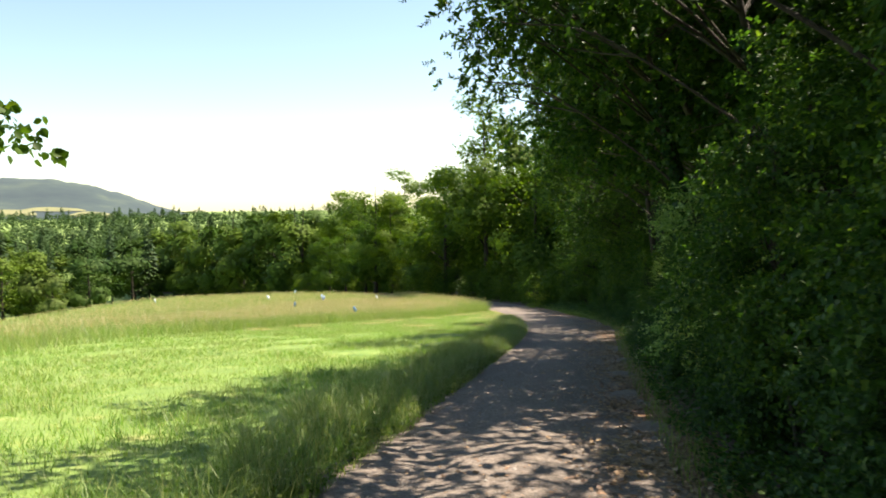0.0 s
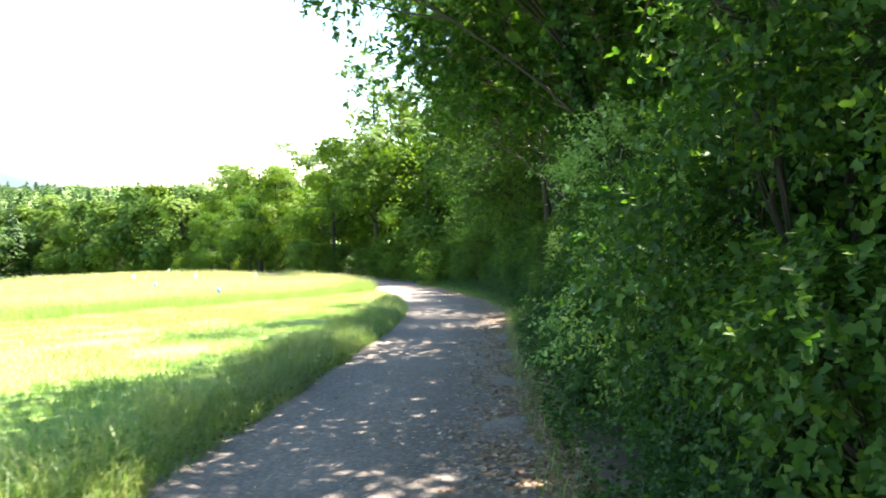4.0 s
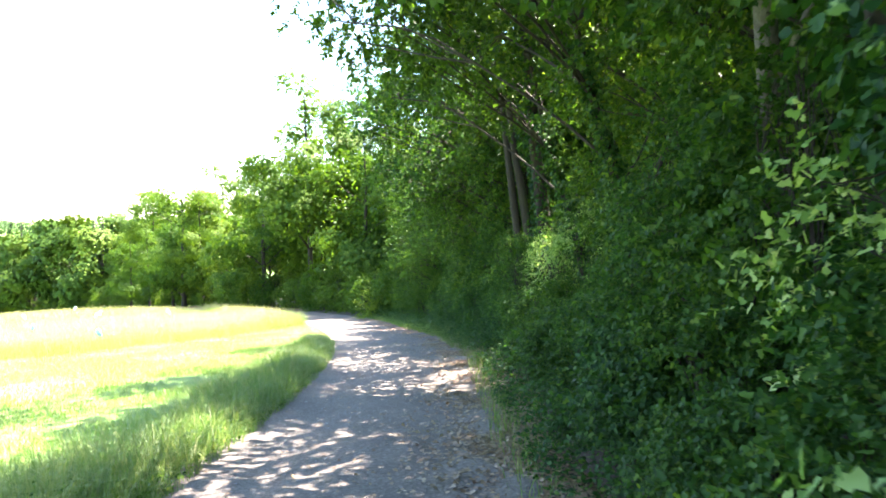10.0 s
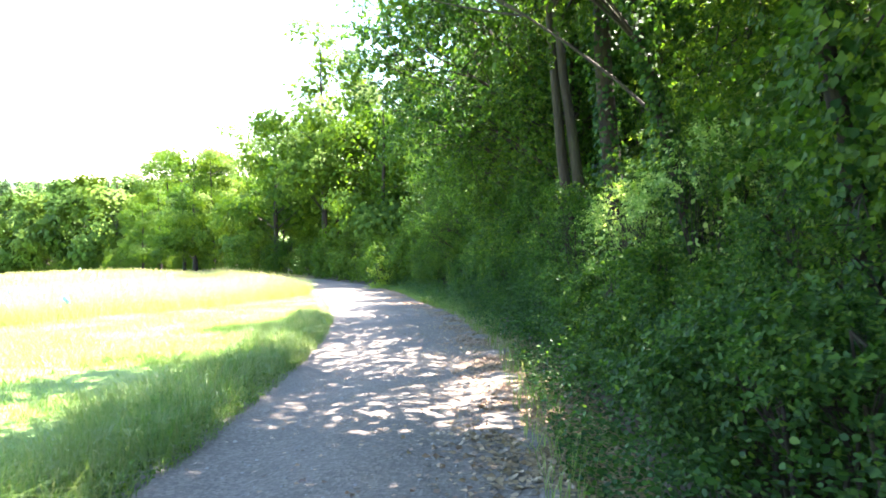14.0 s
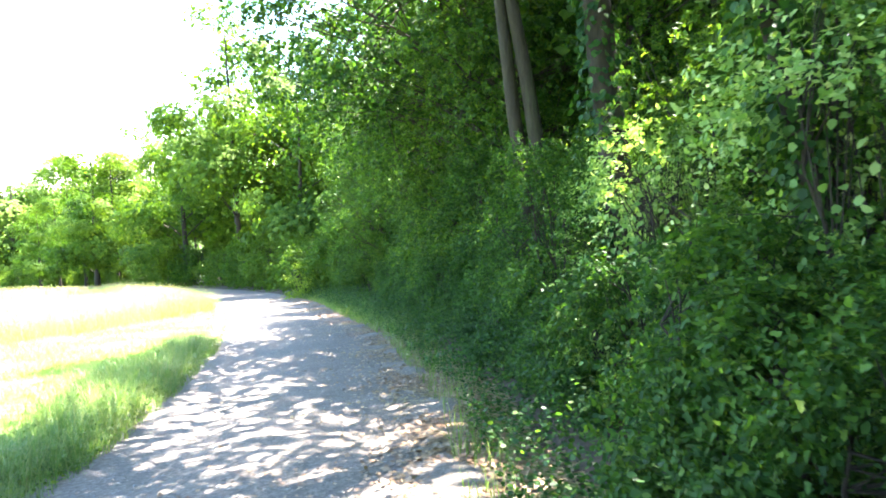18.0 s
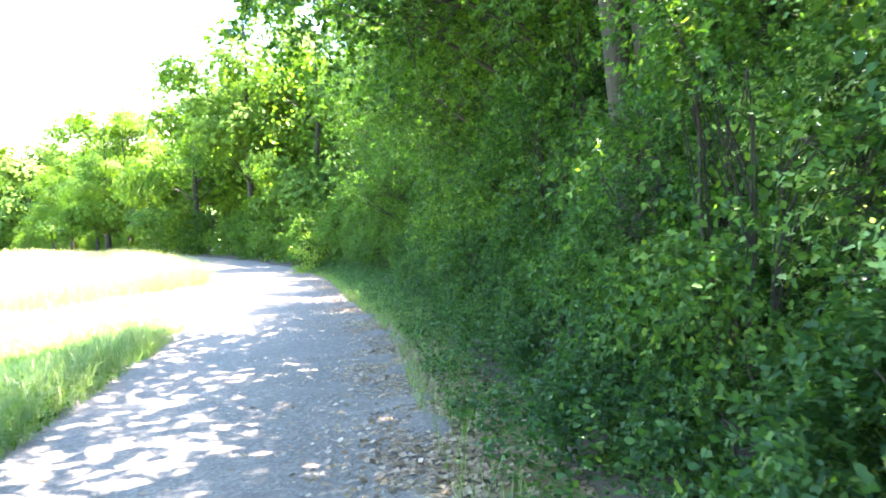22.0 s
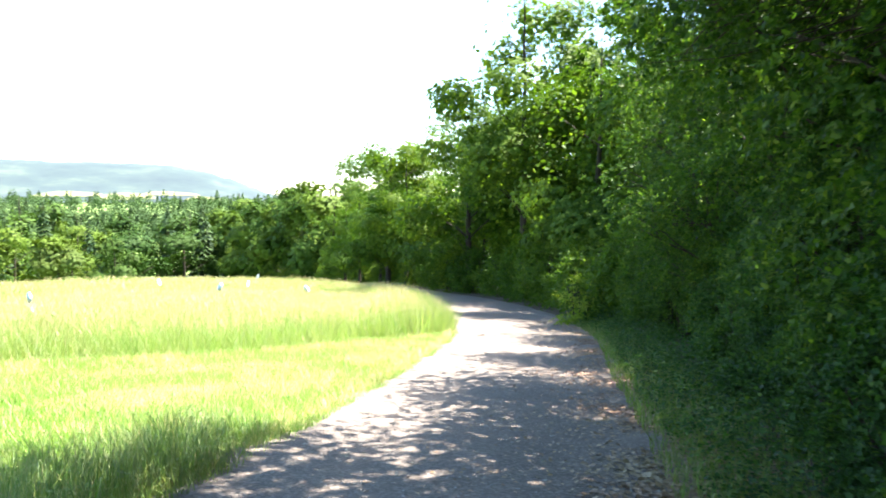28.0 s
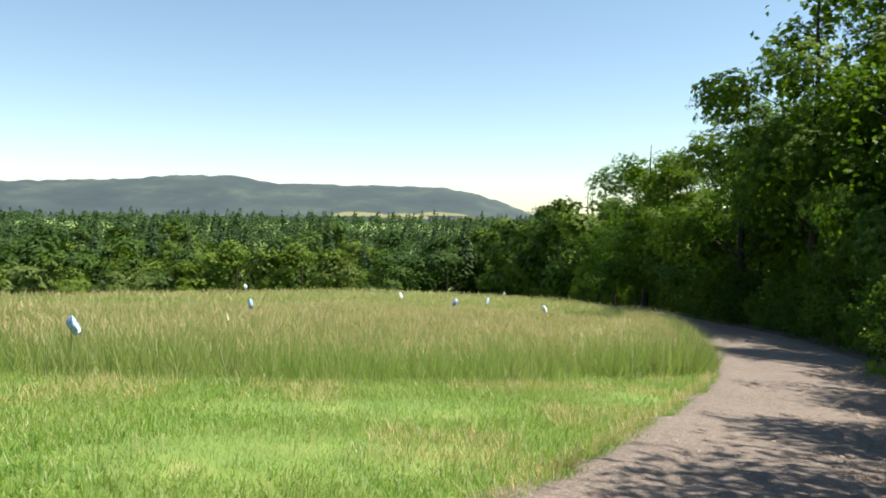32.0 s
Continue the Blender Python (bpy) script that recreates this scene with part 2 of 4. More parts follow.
# along the track: its two edges, then the edge of the wood
ROAD = [(-30, -2.1, 0.8), (-8, -2.1, 0.8), (5, -2.1, 0.78), (15, -2.1, 0.72), (22, -2.15, 0.82), (27, -2.4, 0.9), (31, -2.8, 0.6), (35, -3.35, 0.25),
        (39, -4.0, -0.4), (43, -4.8, -1.15), (48, -5.9, -1.95), (53, -7.3, -3.0), (58, -9.4, -4.6), (64, -12.2, -6.9), (72, -17.0, -10.8), (84, -26, -19.5), (98, -38, -31), (125, -63, -55)]
WOOD = [(-30, 1.35), (0, 1.3), (16, 1.3), (21, 1.6), (27, 1.7), (33, 1.2), (38, 0.9), (43, 0.3), (48, -0.6), (52, -1.7), (56, -3.0), (62, -5.6), (74, -11.5), (84, -18.5), (93, -26),
        (108, -37), (130, -57), (175, -98), (262, -176)]
UNCUT = [(-60, -20), (15, -18.5), (30, -16.5), (39, -12.7), (43, -9.9), (48, -8.2), (53, -7.6), (58, -9.8), (64, -12.6), (125, -64), (262, -186)]       # where the tall grass begins


def curve_at(rows, y, k):
    ys = [r[0] for r in rows]
    vs = np.array([r[k] for r in rows], float)
    grad = np.gradient(vs, ys)
    i = int(np.clip(np.searchsorted(ys, y) - 1, 0, len(ys) - 2))
    h = ys[i + 1] - ys[i]
    s = min(max((y - ys[i]) / h, 0), 1)
    return ((2 * s**3 - 3 * s**2 + 1) * vs[i] + (s**3 - 2 * s**2 + s) * h * grad[i] + (-2 * s**3 + 3 * s**2) * vs[i + 1] + (s**3 - s**2) * h * grad[i + 1])


def curve_rows(rows, ys, k):
    """The curve at many places, past its ends held level."""
    return np.array([curve_at(rows, y, k) for y in np.clip(ys, rows[0][0], rows[-1][0])])


def ground_z(x, y):
    """Height of the land, for numbers or arrays."""
    x, y = np.asarray(x, float), np.asarray(y, float)
    d = DROP_Y * y - DROP_X * np.clip(x, -600, 60)
    k = np.maximum(d - 5, 0)
    h = -(d - 0.26 * k * (1 - np.exp(-k / 4)))
    side = np.maximum(-x - 0.55 * y - 5, 0)                      # the meadow rolls over to the far side
    h = h - 0.1 * side * (1 - np.exp(-side / 12))
    beyond = np.maximum(0.8 * y - 0.6 * x - 95, 0)                # and falls off past the flags
    h = h - 0.04 * beyond * (1 - np.exp(-beyond / 12))
    low, high = -26.0, 8.0
    h = np.where(h < low, low - 5 * (1 - np.exp(np.minimum(h - low, 0) / 5)), h)
    h = h + 0.03 * np.clip(np.hypot(x + 2, y - 35) - 245, 0, 420) * (h < 0)                # the valley's woods climb again
    return np.where(h > high, high + 6 * (1 - np.exp(-np.maximum(h - high, 0) / 6)), h)


# ---- mesh helpers ----


def mesh_from(name, verts, loops, sizes, material, smooth=False):
    """A mesh from arrays: vertices, corner indices, corners per face."""
    me = bpy.data.meshes.new(name)
    verts, loops, sizes = np.asarray(verts, np.float32), np.asarray(loops, np.int32).ravel(), np.asarray(sizes, np.int32)
    me.vertices.add(len(verts))
    me.vertices.foreach_set("co", verts.ravel())
    me.loops.add(len(loops))
    me.loops.foreach_set("vertex_index", loops)
    me.polygons.add(len(sizes))
    me.polygons.foreach_set("loop_start", np.concatenate(([0], np.cumsum(sizes)[:-1])).astype(np.int32))
    if smooth:
        me.polygons.foreach_set("use_smooth", np.ones(len(sizes), bool))
    me.materials.append(material)
    me.update(calc_edges=True)
    return me


def child(name, me, parent, label=""):
    ob = new(name, me)
    ob.parent = parent
    return tagged(ob, label)


def unit(v):
    return v / np.maximum(np.linalg.norm(v, axis=-1, keepdims=True), 1e-9)


# outlines of half leaves: (along, across) in parts of length and width
SIMPLE = [(0.42, 0.5)]
OVAL = [(0.22, 0.4), (0.6, 0.46)]
LOBED = [(0.1, 0.45), (0.45, 0.24), (0.62, 0.36)]


def leaf_arrays(base, axis, normal, length, width, outline, fold=0.25):
    """Leaves as two half blades folded along the midrib."""
    n, k = len(base), len(outline)
    axis = unit(axis)
    side = unit(np.cross(axis, normal))
    up = np.cross(side, axis)
    L, W = np.asarray(length).reshape(-1, 1), np.asarray(width).reshape(-1, 1)
    cols = [base, base + axis * L - up * L * 0.12]
    for s in (1, -1):
        for a, c in outline:
            cols.append(base + axis * L * a + side * W * c * s + up * W * c * fold - up * L * 0.12 * a * a)
    verts = np.stack(cols, 1).reshape(-1, 3)
    first = [0] + [2 + i for i in range(k)] + [1]
    second = [0, 1] + [2 + k + i for i in reversed(range(k))]
    idx = np.arange(n)[:, None] * (2 + 2 * k) + np.array(first + second)[None]
    return verts, idx.ravel(), np.full(2 * n, k + 2)


def tube_arrays(points, radii, sides=7):
    """A tapered tube along points."""
    P = np.asarray(points, float)
    T = unit(np.gradient(P, axis=0))
    ref = np.where(np.abs(T[:, 2:3]) > 0.9, np.array([[1.0, 0, 0]]), np.array([[0, 0, 1.0]]))
    A = unit(np.cross(T, ref))
    B = np.cross(T, A)
    ang = np.arange(sides) * 2 * math.pi / sides
    R = np.asarray(radii)[:, None, None]
    V = P[:, None] + R * (np.cos(ang)[None, :, None] * A[:, None] + np.sin(ang)[None, :, None] * B[:, None])
    n = len(P)
    i, j = np.meshgrid(np.arange(n - 1), np.arange(sides), indexing="ij")
    q = np.stack([i * sides + j, i * sides + (j + 1) % sides, (i + 1) * sides + (j + 1) % sides, (i + 1) * sides + j], -1).reshape(-1, 4)
    return V.reshape(-1, 3), q.ravel(), np.full(len(q), 4)


def joined(parts):
    """Joins arrays of several pieces."""
    V, L, S, o = [], [], [], 0
    for v, l, s in parts:
        V.append(v), L.append(np.asarray(l) + o), S.append(s)
        o += len(v)
    return np.concatenate(V), np.concatenate(L), np.concatenate(S)


def bent(rng, a, b, n=7, sway=0.08, sag=0.0):
    """A wavering line from a to b."""
    a, b = np.asarray(a, float), np.asarray(b, float)
    s = np.linspace(0, 1, n)[:, None]
    length = np.linalg.norm(b - a)
    off = np.cumsum(rng.normal(0, sway * length / n, (n, 3)), 0) * np.sin(s * math.pi / 2)
    off[0] = 0
    p = a + (b - a) * s + off
    p[:, 2] += sag * length * (s[:, 0] - s[:, 0] ** 2) * 4
    return p


def foliage(rng, twigs, outward, per, twig_len, leaf, outline, droop=0.25, spread=1.0, shell=0.5, rough=0.4):
    """Leaves along short twigs: arrays of leaves and of twig stems."""
    n = len(twigs)
    d = unit(outward + rng.normal(0, 0.45, (n, 3)) + np.array([0, 0, 0.1]))
    tl = twig_len * rng.uniform(0.6, 1.3, (n, 1))
    s = (np.arange(per) + rng.uniform(0.2, 1, (n, per))) / per
    base = twigs[:, None] + d[:, None] * (tl * s)[..., None]
    base[..., 2] -= droop * (tl * s**2)
    side = unit(np.cross(d, rng.normal(0, 1, (n, 3))))
    ang = np.arange(per) * 2.4 + rng.uniform(0, 6.28, (n, 1))
    up = np.cross(side, d)
    away = side[:, None] * np.cos(ang)[..., None] + up[:, None] * np.sin(ang)[..., None]
    axis = unit(away * spread + d[:, None] * 0.7 + rng.normal(0, 0.25, (n, per, 3)) + np.array([0, 0, -0.25]))
    normal = unit(np.array([0, 0, 1.0 - 0.5 * shell]) + shell * 1.2 * outward[:, None] + rng.normal(0, rough, (n, per, 3)))
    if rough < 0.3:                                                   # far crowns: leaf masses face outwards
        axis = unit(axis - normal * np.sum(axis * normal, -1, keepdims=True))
    size = leaf * rng.uniform(0.6, 1.25, (n, per))
    return leaf_arrays(base.reshape(-1, 3), axis.reshape(-1, 3), normal.reshape(-1, 3), size.ravel(), size.ravel() * 0.78, outline)


def lumps(rng, count, centre, radii, shell=0.55, low=-0.75):
    """Clump centres spread through the outer part of an uneven ellipsoid."""
    v = unit(rng.normal(0, 1, (count * 3, 3)))
    v = v[v[:, 2] > low][:count]
    r = rng.uniform(shell, 1.0, (len(v), 1)) ** 0.7 * (1 + 0.18 * np.sin(v[:, :1] * 5 + 1) * np.cos(v[:, 1:2] * 4 + v[:, 2:] * 3))
    return np.asarray(centre) + v * r * np.asarray(radii), v


def tree(name, label, seed, height, spread, clear, trunk_r, clumps, twigs, per, leaf, outline, leaves, bark, lean=(0, 0), stems=1, clump_r=0.9, ivy=0.0, fine=True, shell=0.7):
    """A broadleaf tree: trunk, limbs and a crown of many leaves with gaps."""
    rng = np.random.default_rng(seed)
    root = tagged(new(name), label, "tree")
    top = np.array([lean[0], lean[1], height * 0.88])
    grounded = clear < 1                                             # leafy down to the floor
    centre = np.array([lean[0] * 0.7, lean[1] * 0.7, clear + (height - clear) * (0.42 if grounded else 0.52)])
    size = np.array([spread, spread, (height - clear) * (0.55 if grounded else 0.52)])
    lobes, lobe_out = lumps(rng, max(7, clumps // 6), centre, size * 0.8, 0.5, -0.78 if grounded else -0.75)
    pick = np.arange(clumps) % len(lobes)                             # clumps gather into billowing lobes
    step = unit(rng.normal(0, 1, (clumps, 3)) + lobe_out[pick] * 0.5)
    cl = lobes[pick] + step * rng.uniform(0.4, 1.0, (clumps, 1)) * np.array([0.24, 0.24, 0.17]) * spread
    out = unit(step + 0.8 * lobe_out[pick])
    trunks = []
    for k in range(stems):
        off = np.array([0.0, 0, 0]) if stems == 1 else np.array([math.cos(k * 2.2), math.sin(k * 2.2), 0]) * trunk_r * 1.15
        p = bent(rng, off * 0.8 + [0, 0, -0.3], top * (1 - 0.12 * k) + off * (1.7 if stems > 1 else 0), 12, 0.05)
        r = trunk_r * (1 - np.linspace(0, 1, 12) ** 1.1 * 0.88)
        r[0] *= 1.45
        r[1] *= 1.12
        me = mesh_from("trunk", *tube_arrays(p, r, 12 if fine else 6), bark, True)
        child("trunk", me, root)
        trunks.append((p, r))
    if ivy:
        p, r = trunks[0]
        n = 2600
        z = rng.uniform(0, ivy, n) ** 1.1
        a = rng.uniform(0, 6.28, n)
        out_a = np.stack([np.cos(a), np.sin(a), np.zeros(n)], 1)
        c = np.stack([np.interp(z, p[:, 2], p[:, 0]), np.interp(z, p[:, 2], p[:, 1]), z], 1)
        pos = c + out_a * (np.interp(z, p[:, 2], r) + rng.uniform(0, 0.28, n) * (0.6 + 0.4 * np.sin(z * 3)))[:, None]
        L = rng.uniform(0.05, 0.09, n)
        f = leaf_arrays(pos, out_a * 0.5 + [0, 0, -0.8] + rng.normal(0, 0.3, (n, 3)), out_a + [0, 0, 0.5] + rng.normal(0, 0.3, (n, 3)), L, L * 0.9, OVAL)
        child("ivy", mesh_from("ivy", *f, LEAF_DARK), root, "dark green ivy wrapped round the trunk")
    order = rng.permutation(len(cl))
    main = order[: max(6, clumps // (6 if fine else 12))]
    groups, bits = [[] for _ in main], []
    for i in order[len(main):]:
        groups[int(np.argmin(np.linalg.norm(cl[main] - cl[i], axis=1)))].append(i)
    for m, g in zip(main, groups):
        p, r = trunks[int(rng.integers(stems))]
        hz = np.clip((cl[m][2] - np.linalg.norm(cl[m][:2] - centre[:2]) * 0.55), clear * 0.6, height * 0.8)
        j = int(np.argmin(np.abs(p[:, 2] - hz)))
        limb = bent(rng, p[j], cl[m], 8, 0.12, 0.06)
        child("limb", mesh_from("limb", *tube_arrays(limb, np.linspace(r[j] * 0.24 + 0.01, 0.012, 8), 6 if fine else 4), bark, True), root)
        for i in g if fine else ():
            q = int(rng.integers(3, 7))
            bits.append(tube_arrays(bent(rng, limb[q], cl[i], 5, 0.15), np.linspace(0.018, 0.006, 5), 4))
    if bits:
        child("branch_tangle", mesh_from("branch_tangle", *joined(bits), bark, True), root)["kind"] = "stuff"
    tw = np.repeat(cl, twigs, 0)
    ov = np.repeat(out, twigs, 0)
    v = unit(rng.normal(0, 1, tw.shape))
    tw = tw + v * clump_r * rng.uniform(0.3, 1.0, (len(tw), 1)) ** 0.6 * np.array([1.15, 1.15, 0.75])
    facing = unit(v + ov * 0.6) if fine else unit(v * 0.75 + ov * 1.2)
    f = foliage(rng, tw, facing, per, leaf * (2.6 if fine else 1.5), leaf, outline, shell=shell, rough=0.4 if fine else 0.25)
    n = 160 + clumps * (2 if fine else 8)                                              # shaded leaf masses inside the crown
    deep, deep_out = lumps(rng, n, centre, size * (0.5 if fine else 0.72), 0.2, -0.8)
    big = 0.035 * spread + 0.1
    inner = leaf_arrays(deep, rng.normal(0, 1, deep.shape), deep_out + rng.normal(0, 0.5, deep.shape), rng.uniform(0.7, 1.3, len(deep)) * big, np.full(len(deep), big * 0.8), SIMPLE)
    child("crown", mesh_from("crown", *joined([f, inner]), leaves), root)
    return root


def shrub(name, label, seed, height, spread, twigs, per, leaf, outline, leaves, bark, twig_len=0.3):
    """A bush: stems from the ground, leafy twigs down to the floor."""
    rng = np.random.default_rng(seed)
    root = tagged(new(name), label, "shrub")
    centre = np.array([0, 0, height * 0.46])
    size = np.array([spread, spread, height * 0.56])
    main, mout = lumps(rng, int(9 + height * 4), centre, size * 0.86, 0.75, -0.85)
    k = np.arange(len(main) * 6) // 6                                 # sprays round each bough
    off = unit(rng.normal(0, 1, (len(k), 3)) + mout[k] * 0.7)
    boughs = main[k] + off * rng.uniform(0.5, 1.0, (len(k), 1)) * 0.26 * spread
    bout = unit(off + mout[k])
    pick = rng.integers(len(boughs), size=twigs)
    cl = boughs[pick] + rng.normal(0, 1, (twigs, 3)) * 0.075 * spread
    out = unit(bout[pick] + (cl - boughs[pick]) * 2.0)
    keep = cl[:, 2] > 0.04
    cl, out = cl[keep], out[keep]
    bits = []
    for k in range(6):
        a = k * 1.05 + rng.uniform(0, 0.6)
        tip = np.array([math.cos(a) * spread * rng.uniform(0.3, 0.8), math.sin(a) * spread * rng.uniform(0.3, 0.8), height * rng.uniform(0.6, 0.9)])
        p = bent(rng, [math.cos(a) * 0.1, math.sin(a) * 0.1, -0.15], tip, 8, 0.12, 0.08)
        child("stem", mesh_from("stem", *tube_arrays(p, np.linspace(0.022, 0.006, 8), 6), bark, True), root)
        near = np.argsort(np.linalg.norm(cl - tip, axis=1))[:14]
        for i in near:
            q = int(rng.integers(3, 8))
            bits.append(tube_arrays(bent(rng, p[q], cl[i], 4, 0.12), np.linspace(0.008, 0.003, 4), 3))
    child("twig_tangle", mesh_from("twig_tangle", *joined(bits), bark, True), root)["kind"] = "stuff"
    f = foliage(rng, cl, out, per, twig_len, leaf, outline, rough=0.6)
    deep, deep_out = lumps(rng, int(260 * height), centre, size * 0.66, 0.2, -0.9)
    deep, deep_out = deep[deep[:, 2] > 0.1], deep_out[deep[:, 2] > 0.1]
    inner = leaf_arrays(deep, rng.normal(0, 1, deep.shape), deep_out + rng.normal(0, 0.5, deep.shape), rng.uniform(1.0, 1.6, len(deep)) * leaf, np.full(len(deep), leaf * 1.1), OVAL)
    child("foliage", mesh_from("foliage", *joined([f, inner]), leaves), root)
    return root


def spruce(name, label, seed, height, spread):
    """A conifer: straight trunk, whorls of drooping boughs."""
    rng = np.random.default_rng(seed)
    root = tagged(new(name), label, "tree")
    p = np.stack([np.zeros(8), np.zeros(8), np.linspace(-0.3, height, 8)], 1)
    child("trunk", mesh_from("trunk", *tube_arrays(p, np.linspace(0.22, 0.02, 8), 7), BARK, True), root)
    n = 700
    s = rng.uniform(0, 1, n) ** 0.75
    z = height * (0.12 + 0.88 * (1 - s))
    a = rng.uniform(0, 6.28, n)
    r = spread * (0.06 + s) * rng.uniform(0.35, 1.0, n)
    base = np.stack([np.cos(a) * r * 0.55, np.sin(a) * r * 0.55, z], 1)
    axis = np.stack([np.cos(a), np.sin(a), np.full(n, -0.35)], 1)
    normal = unit(np.array([0, 0, 1.0]) + rng.normal(0, 0.35, (n, 3)))
    L = r * 0.6 + 0.35
    child("crown", mesh_from("crown", *leaf_arrays(base, axis, normal, L, L * 0.55, OVAL, 0.1), NEEDLES), root)
    return root


def planted(ob, x, y, turn, size, lean=0.0, sink=0.0):
    """Where a copy stands on the land."""
    return Matrix.Translation((x, y, float(ground_z(x, y)) - sink)) @ Matrix.Rotation(lean, 4, "Y") @ Matrix.Rotation(turn, 4, "Z") @ Matrix.Scale(size, 4)


def plant(master, spots):
    """The first spot takes the master itself, the rest get copies."""
    made = []
    for i, (x, y, turn, size, *more) in enumerate(spots):
        m = planted(master, x, y, turn, size, *more)
        if i == 0:
            master.matrix_basis = m
            made.append(master)
        else:
            ob = copy_thing(master, Matrix.Identity(4))
            ob.matrix_basis = m
            made.append(ob)
    return made


# ---- the land ----


def spaced(stops):
    out = []
    for (a, step), (b, _) in zip(stops[:-1], stops[1:]):
        out.extend(np.arange(a, b - step * 0.4, step))
    return np.array(out + [stops[-1][0]])


def make_ground():
    xs = spaced([(-4400, 600), (-800, 60), (-200, 12), (-44, 2), (-10, 0.5), (3, 2), (45, 20), (205, 120), (800, 600), (4400, 1)])
    ys = spaced([(-4400, 600), (-400, 60), (-60, 8), (-4, 0.6), (62, 2), (100, 8), (220, 40), (800, 600), (4400, 1)])
    X, Y = np.meshgrid(xs, ys, indexing="ij")
    Z = ground_z(X, Y)
    near = np.exp(-((X / 60) ** 2) - ((Y - 30) / 90) ** 2)
    Z = Z + near * 0.05 * np.sin(X * 1.3 + np.sin(Y * 0.7)) * np.cos(Y * 0.9 + 1.2 * np.sin(X * 0.4)) - 0.03
    left, right = curve_rows(ROAD, ys, 1)[None], curve_rows(ROAD, ys, 2)[None]
    inside = np.clip(np.minimum(X - left + 0.45, right + 0.45 - X) / 0.4, 0, 1) * ((Y > -16) & (Y < 126))
    Z = Z - 0.16 * inside
    n, m = len(xs), len(ys)
    i, j = np.meshgrid(np.arange(n - 1), np.arange(m - 1), indexing="ij")
    q = np.stack([i * m + j, (i + 1) * m + j, (i + 1) * m + j + 1, i * m + j + 1], -1).reshape(-1, 4)
    me = mesh_from("ground", np.stack([X, Y, Z], -1).reshape(-1, 3), q, np.full(len(q), 4), SOIL, True)
    return tagged(new("ground", me), "sloping meadow and forest soil falling away to the valley", "ground", kind="structure")


def make_road():
    """The gravel track with two wheel ruts and a worn, uneven edge."""
    ys = spaced([(-14, 0.25), (62, 1.0), (124, 1)])
    us = np.array([-0.16, -0.06, 0, 0.06, 0.16, 0.24, 0.34, 0.44, 0.52, 0.6, 0.7, 0.78, 0.88, 0.95, 1, 1.06, 1.2])
    V = np.zeros((len(ys), len(us), 3))
    for k, y in enumerate(ys):
        l, r = curve_at(ROAD, y, 1), curve_at(ROAD, y, 2)
        w = r - l
        wob = 0.10 * math.sin(y * 1.7) + 0.07 * math.sin(y * 3.9 + 1) + 0.05 * math.sin(y * 7.3)
        x = l + us * w + np.where(us < 0.3, wob, 0.8 * wob * np.where(us > 0.8, 1, 0))
        rut = -0.035 * (np.exp(-(((us - 0.22) / 0.09) ** 2)) + np.exp(-(((us - 0.76) / 0.09) ** 2)))
        bumpy = 0.012 * np.sin(y * 2.3 + us * 9) + 0.008 * np.sin(y * 5.1 - us * 17)
        edge = np.where((us < -0.1) | (us > 1.1), -0.16, np.where((us < 0) | (us > 1), -0.03, 0))
        V[k] = np.stack([x, np.full(len(us), y), ground_z(x, y) + 0.012 + rut + bumpy + edge], 1)
    n, m = len(ys), len(us)
    i, j = np.meshgrid(np.arange(n - 1), np.arange(m - 1), indexing="ij")
    q = np.stack([i * m + j, i * m + j + 1, (i + 1) * m + j + 1, (i + 1) * m + j], -1).reshape(-1, 4)
    me = mesh_from("road", V.reshape(-1, 3), q, np.full(len(q), 4), GRAVEL, True)
    return tagged(new("road", me), "grey gravel farm track with shallow wheel ruts", "road", kind="structure")


def make_forest_floor():
    """Dark leaf mould under the trees, from the wood's edge inwards."""
    ys = spaced([(-60, 3), (262, 1)])
    us = np.array([-0.25, 0, 0.5, 1.5, 4, 10, 25, 60, 120])
    V = []
    for y in ys:
        x = curve_at(WOOD, y, 1) + us + 0.12 * math.sin(y * 1.3)
        V.append(np.stack([x, np.full(len(us), y), ground_z(x, y) + np.where(us < 0, -0.12, 0.05)], 1))
    n, m = len(ys), len(us)
    i, j = np.meshgrid(np.arange(n - 1), np.arange(m - 1), indexing="ij")
    q = np.stack([i * m + j, i * m + j + 1, (i + 1) * m + j + 1, (i + 1) * m + j], -1).reshape(-1, 4)
    me = mesh_from("forest_floor", np.concatenate(V), q, np.full(len(q), 4), FOREST_FLOOR, True)
    return tagged(new("forest_floor", me), "dark forest soil with leaf mould under the trees", "ground", kind="structure")


make_ground()
make_forest_floor()
make_road()

# ---- the wood along the track: shrubs in front, trees behind ----
rng = np.random.default_rng(11)


def wood_x(y):
    return float(curve_at(WOOD, y, 1))


def row_of(y0, y1, step, off, jitter, seed, size=(0.85, 1.15)):
    """Spots along the edge of the wood, off metres inside it."""
    r = np.random.default_rng(seed)
    out, y = [], y0
    while y < y1:
        slope = (wood_x(y + 1) - wood_x(y - 1)) / 2
        k = math.hypot(1, slope)
        d = off + r.uniform(-jitter, jitter)
        out.append((wood_x(y) + d / k, y - slope * d / k, r.uniform(0, 6.28), r.uniform(*size)))
        y += step * r.uniform(0.8, 1.2) / k
    return out


def dealt(masters, spots, group):
    """Deals the spots out among several kinds."""
    for k, m in enumerate(masters):
        for ob in plant(m, spots[k::len(masters)]):
            tagged(ob, group=group)


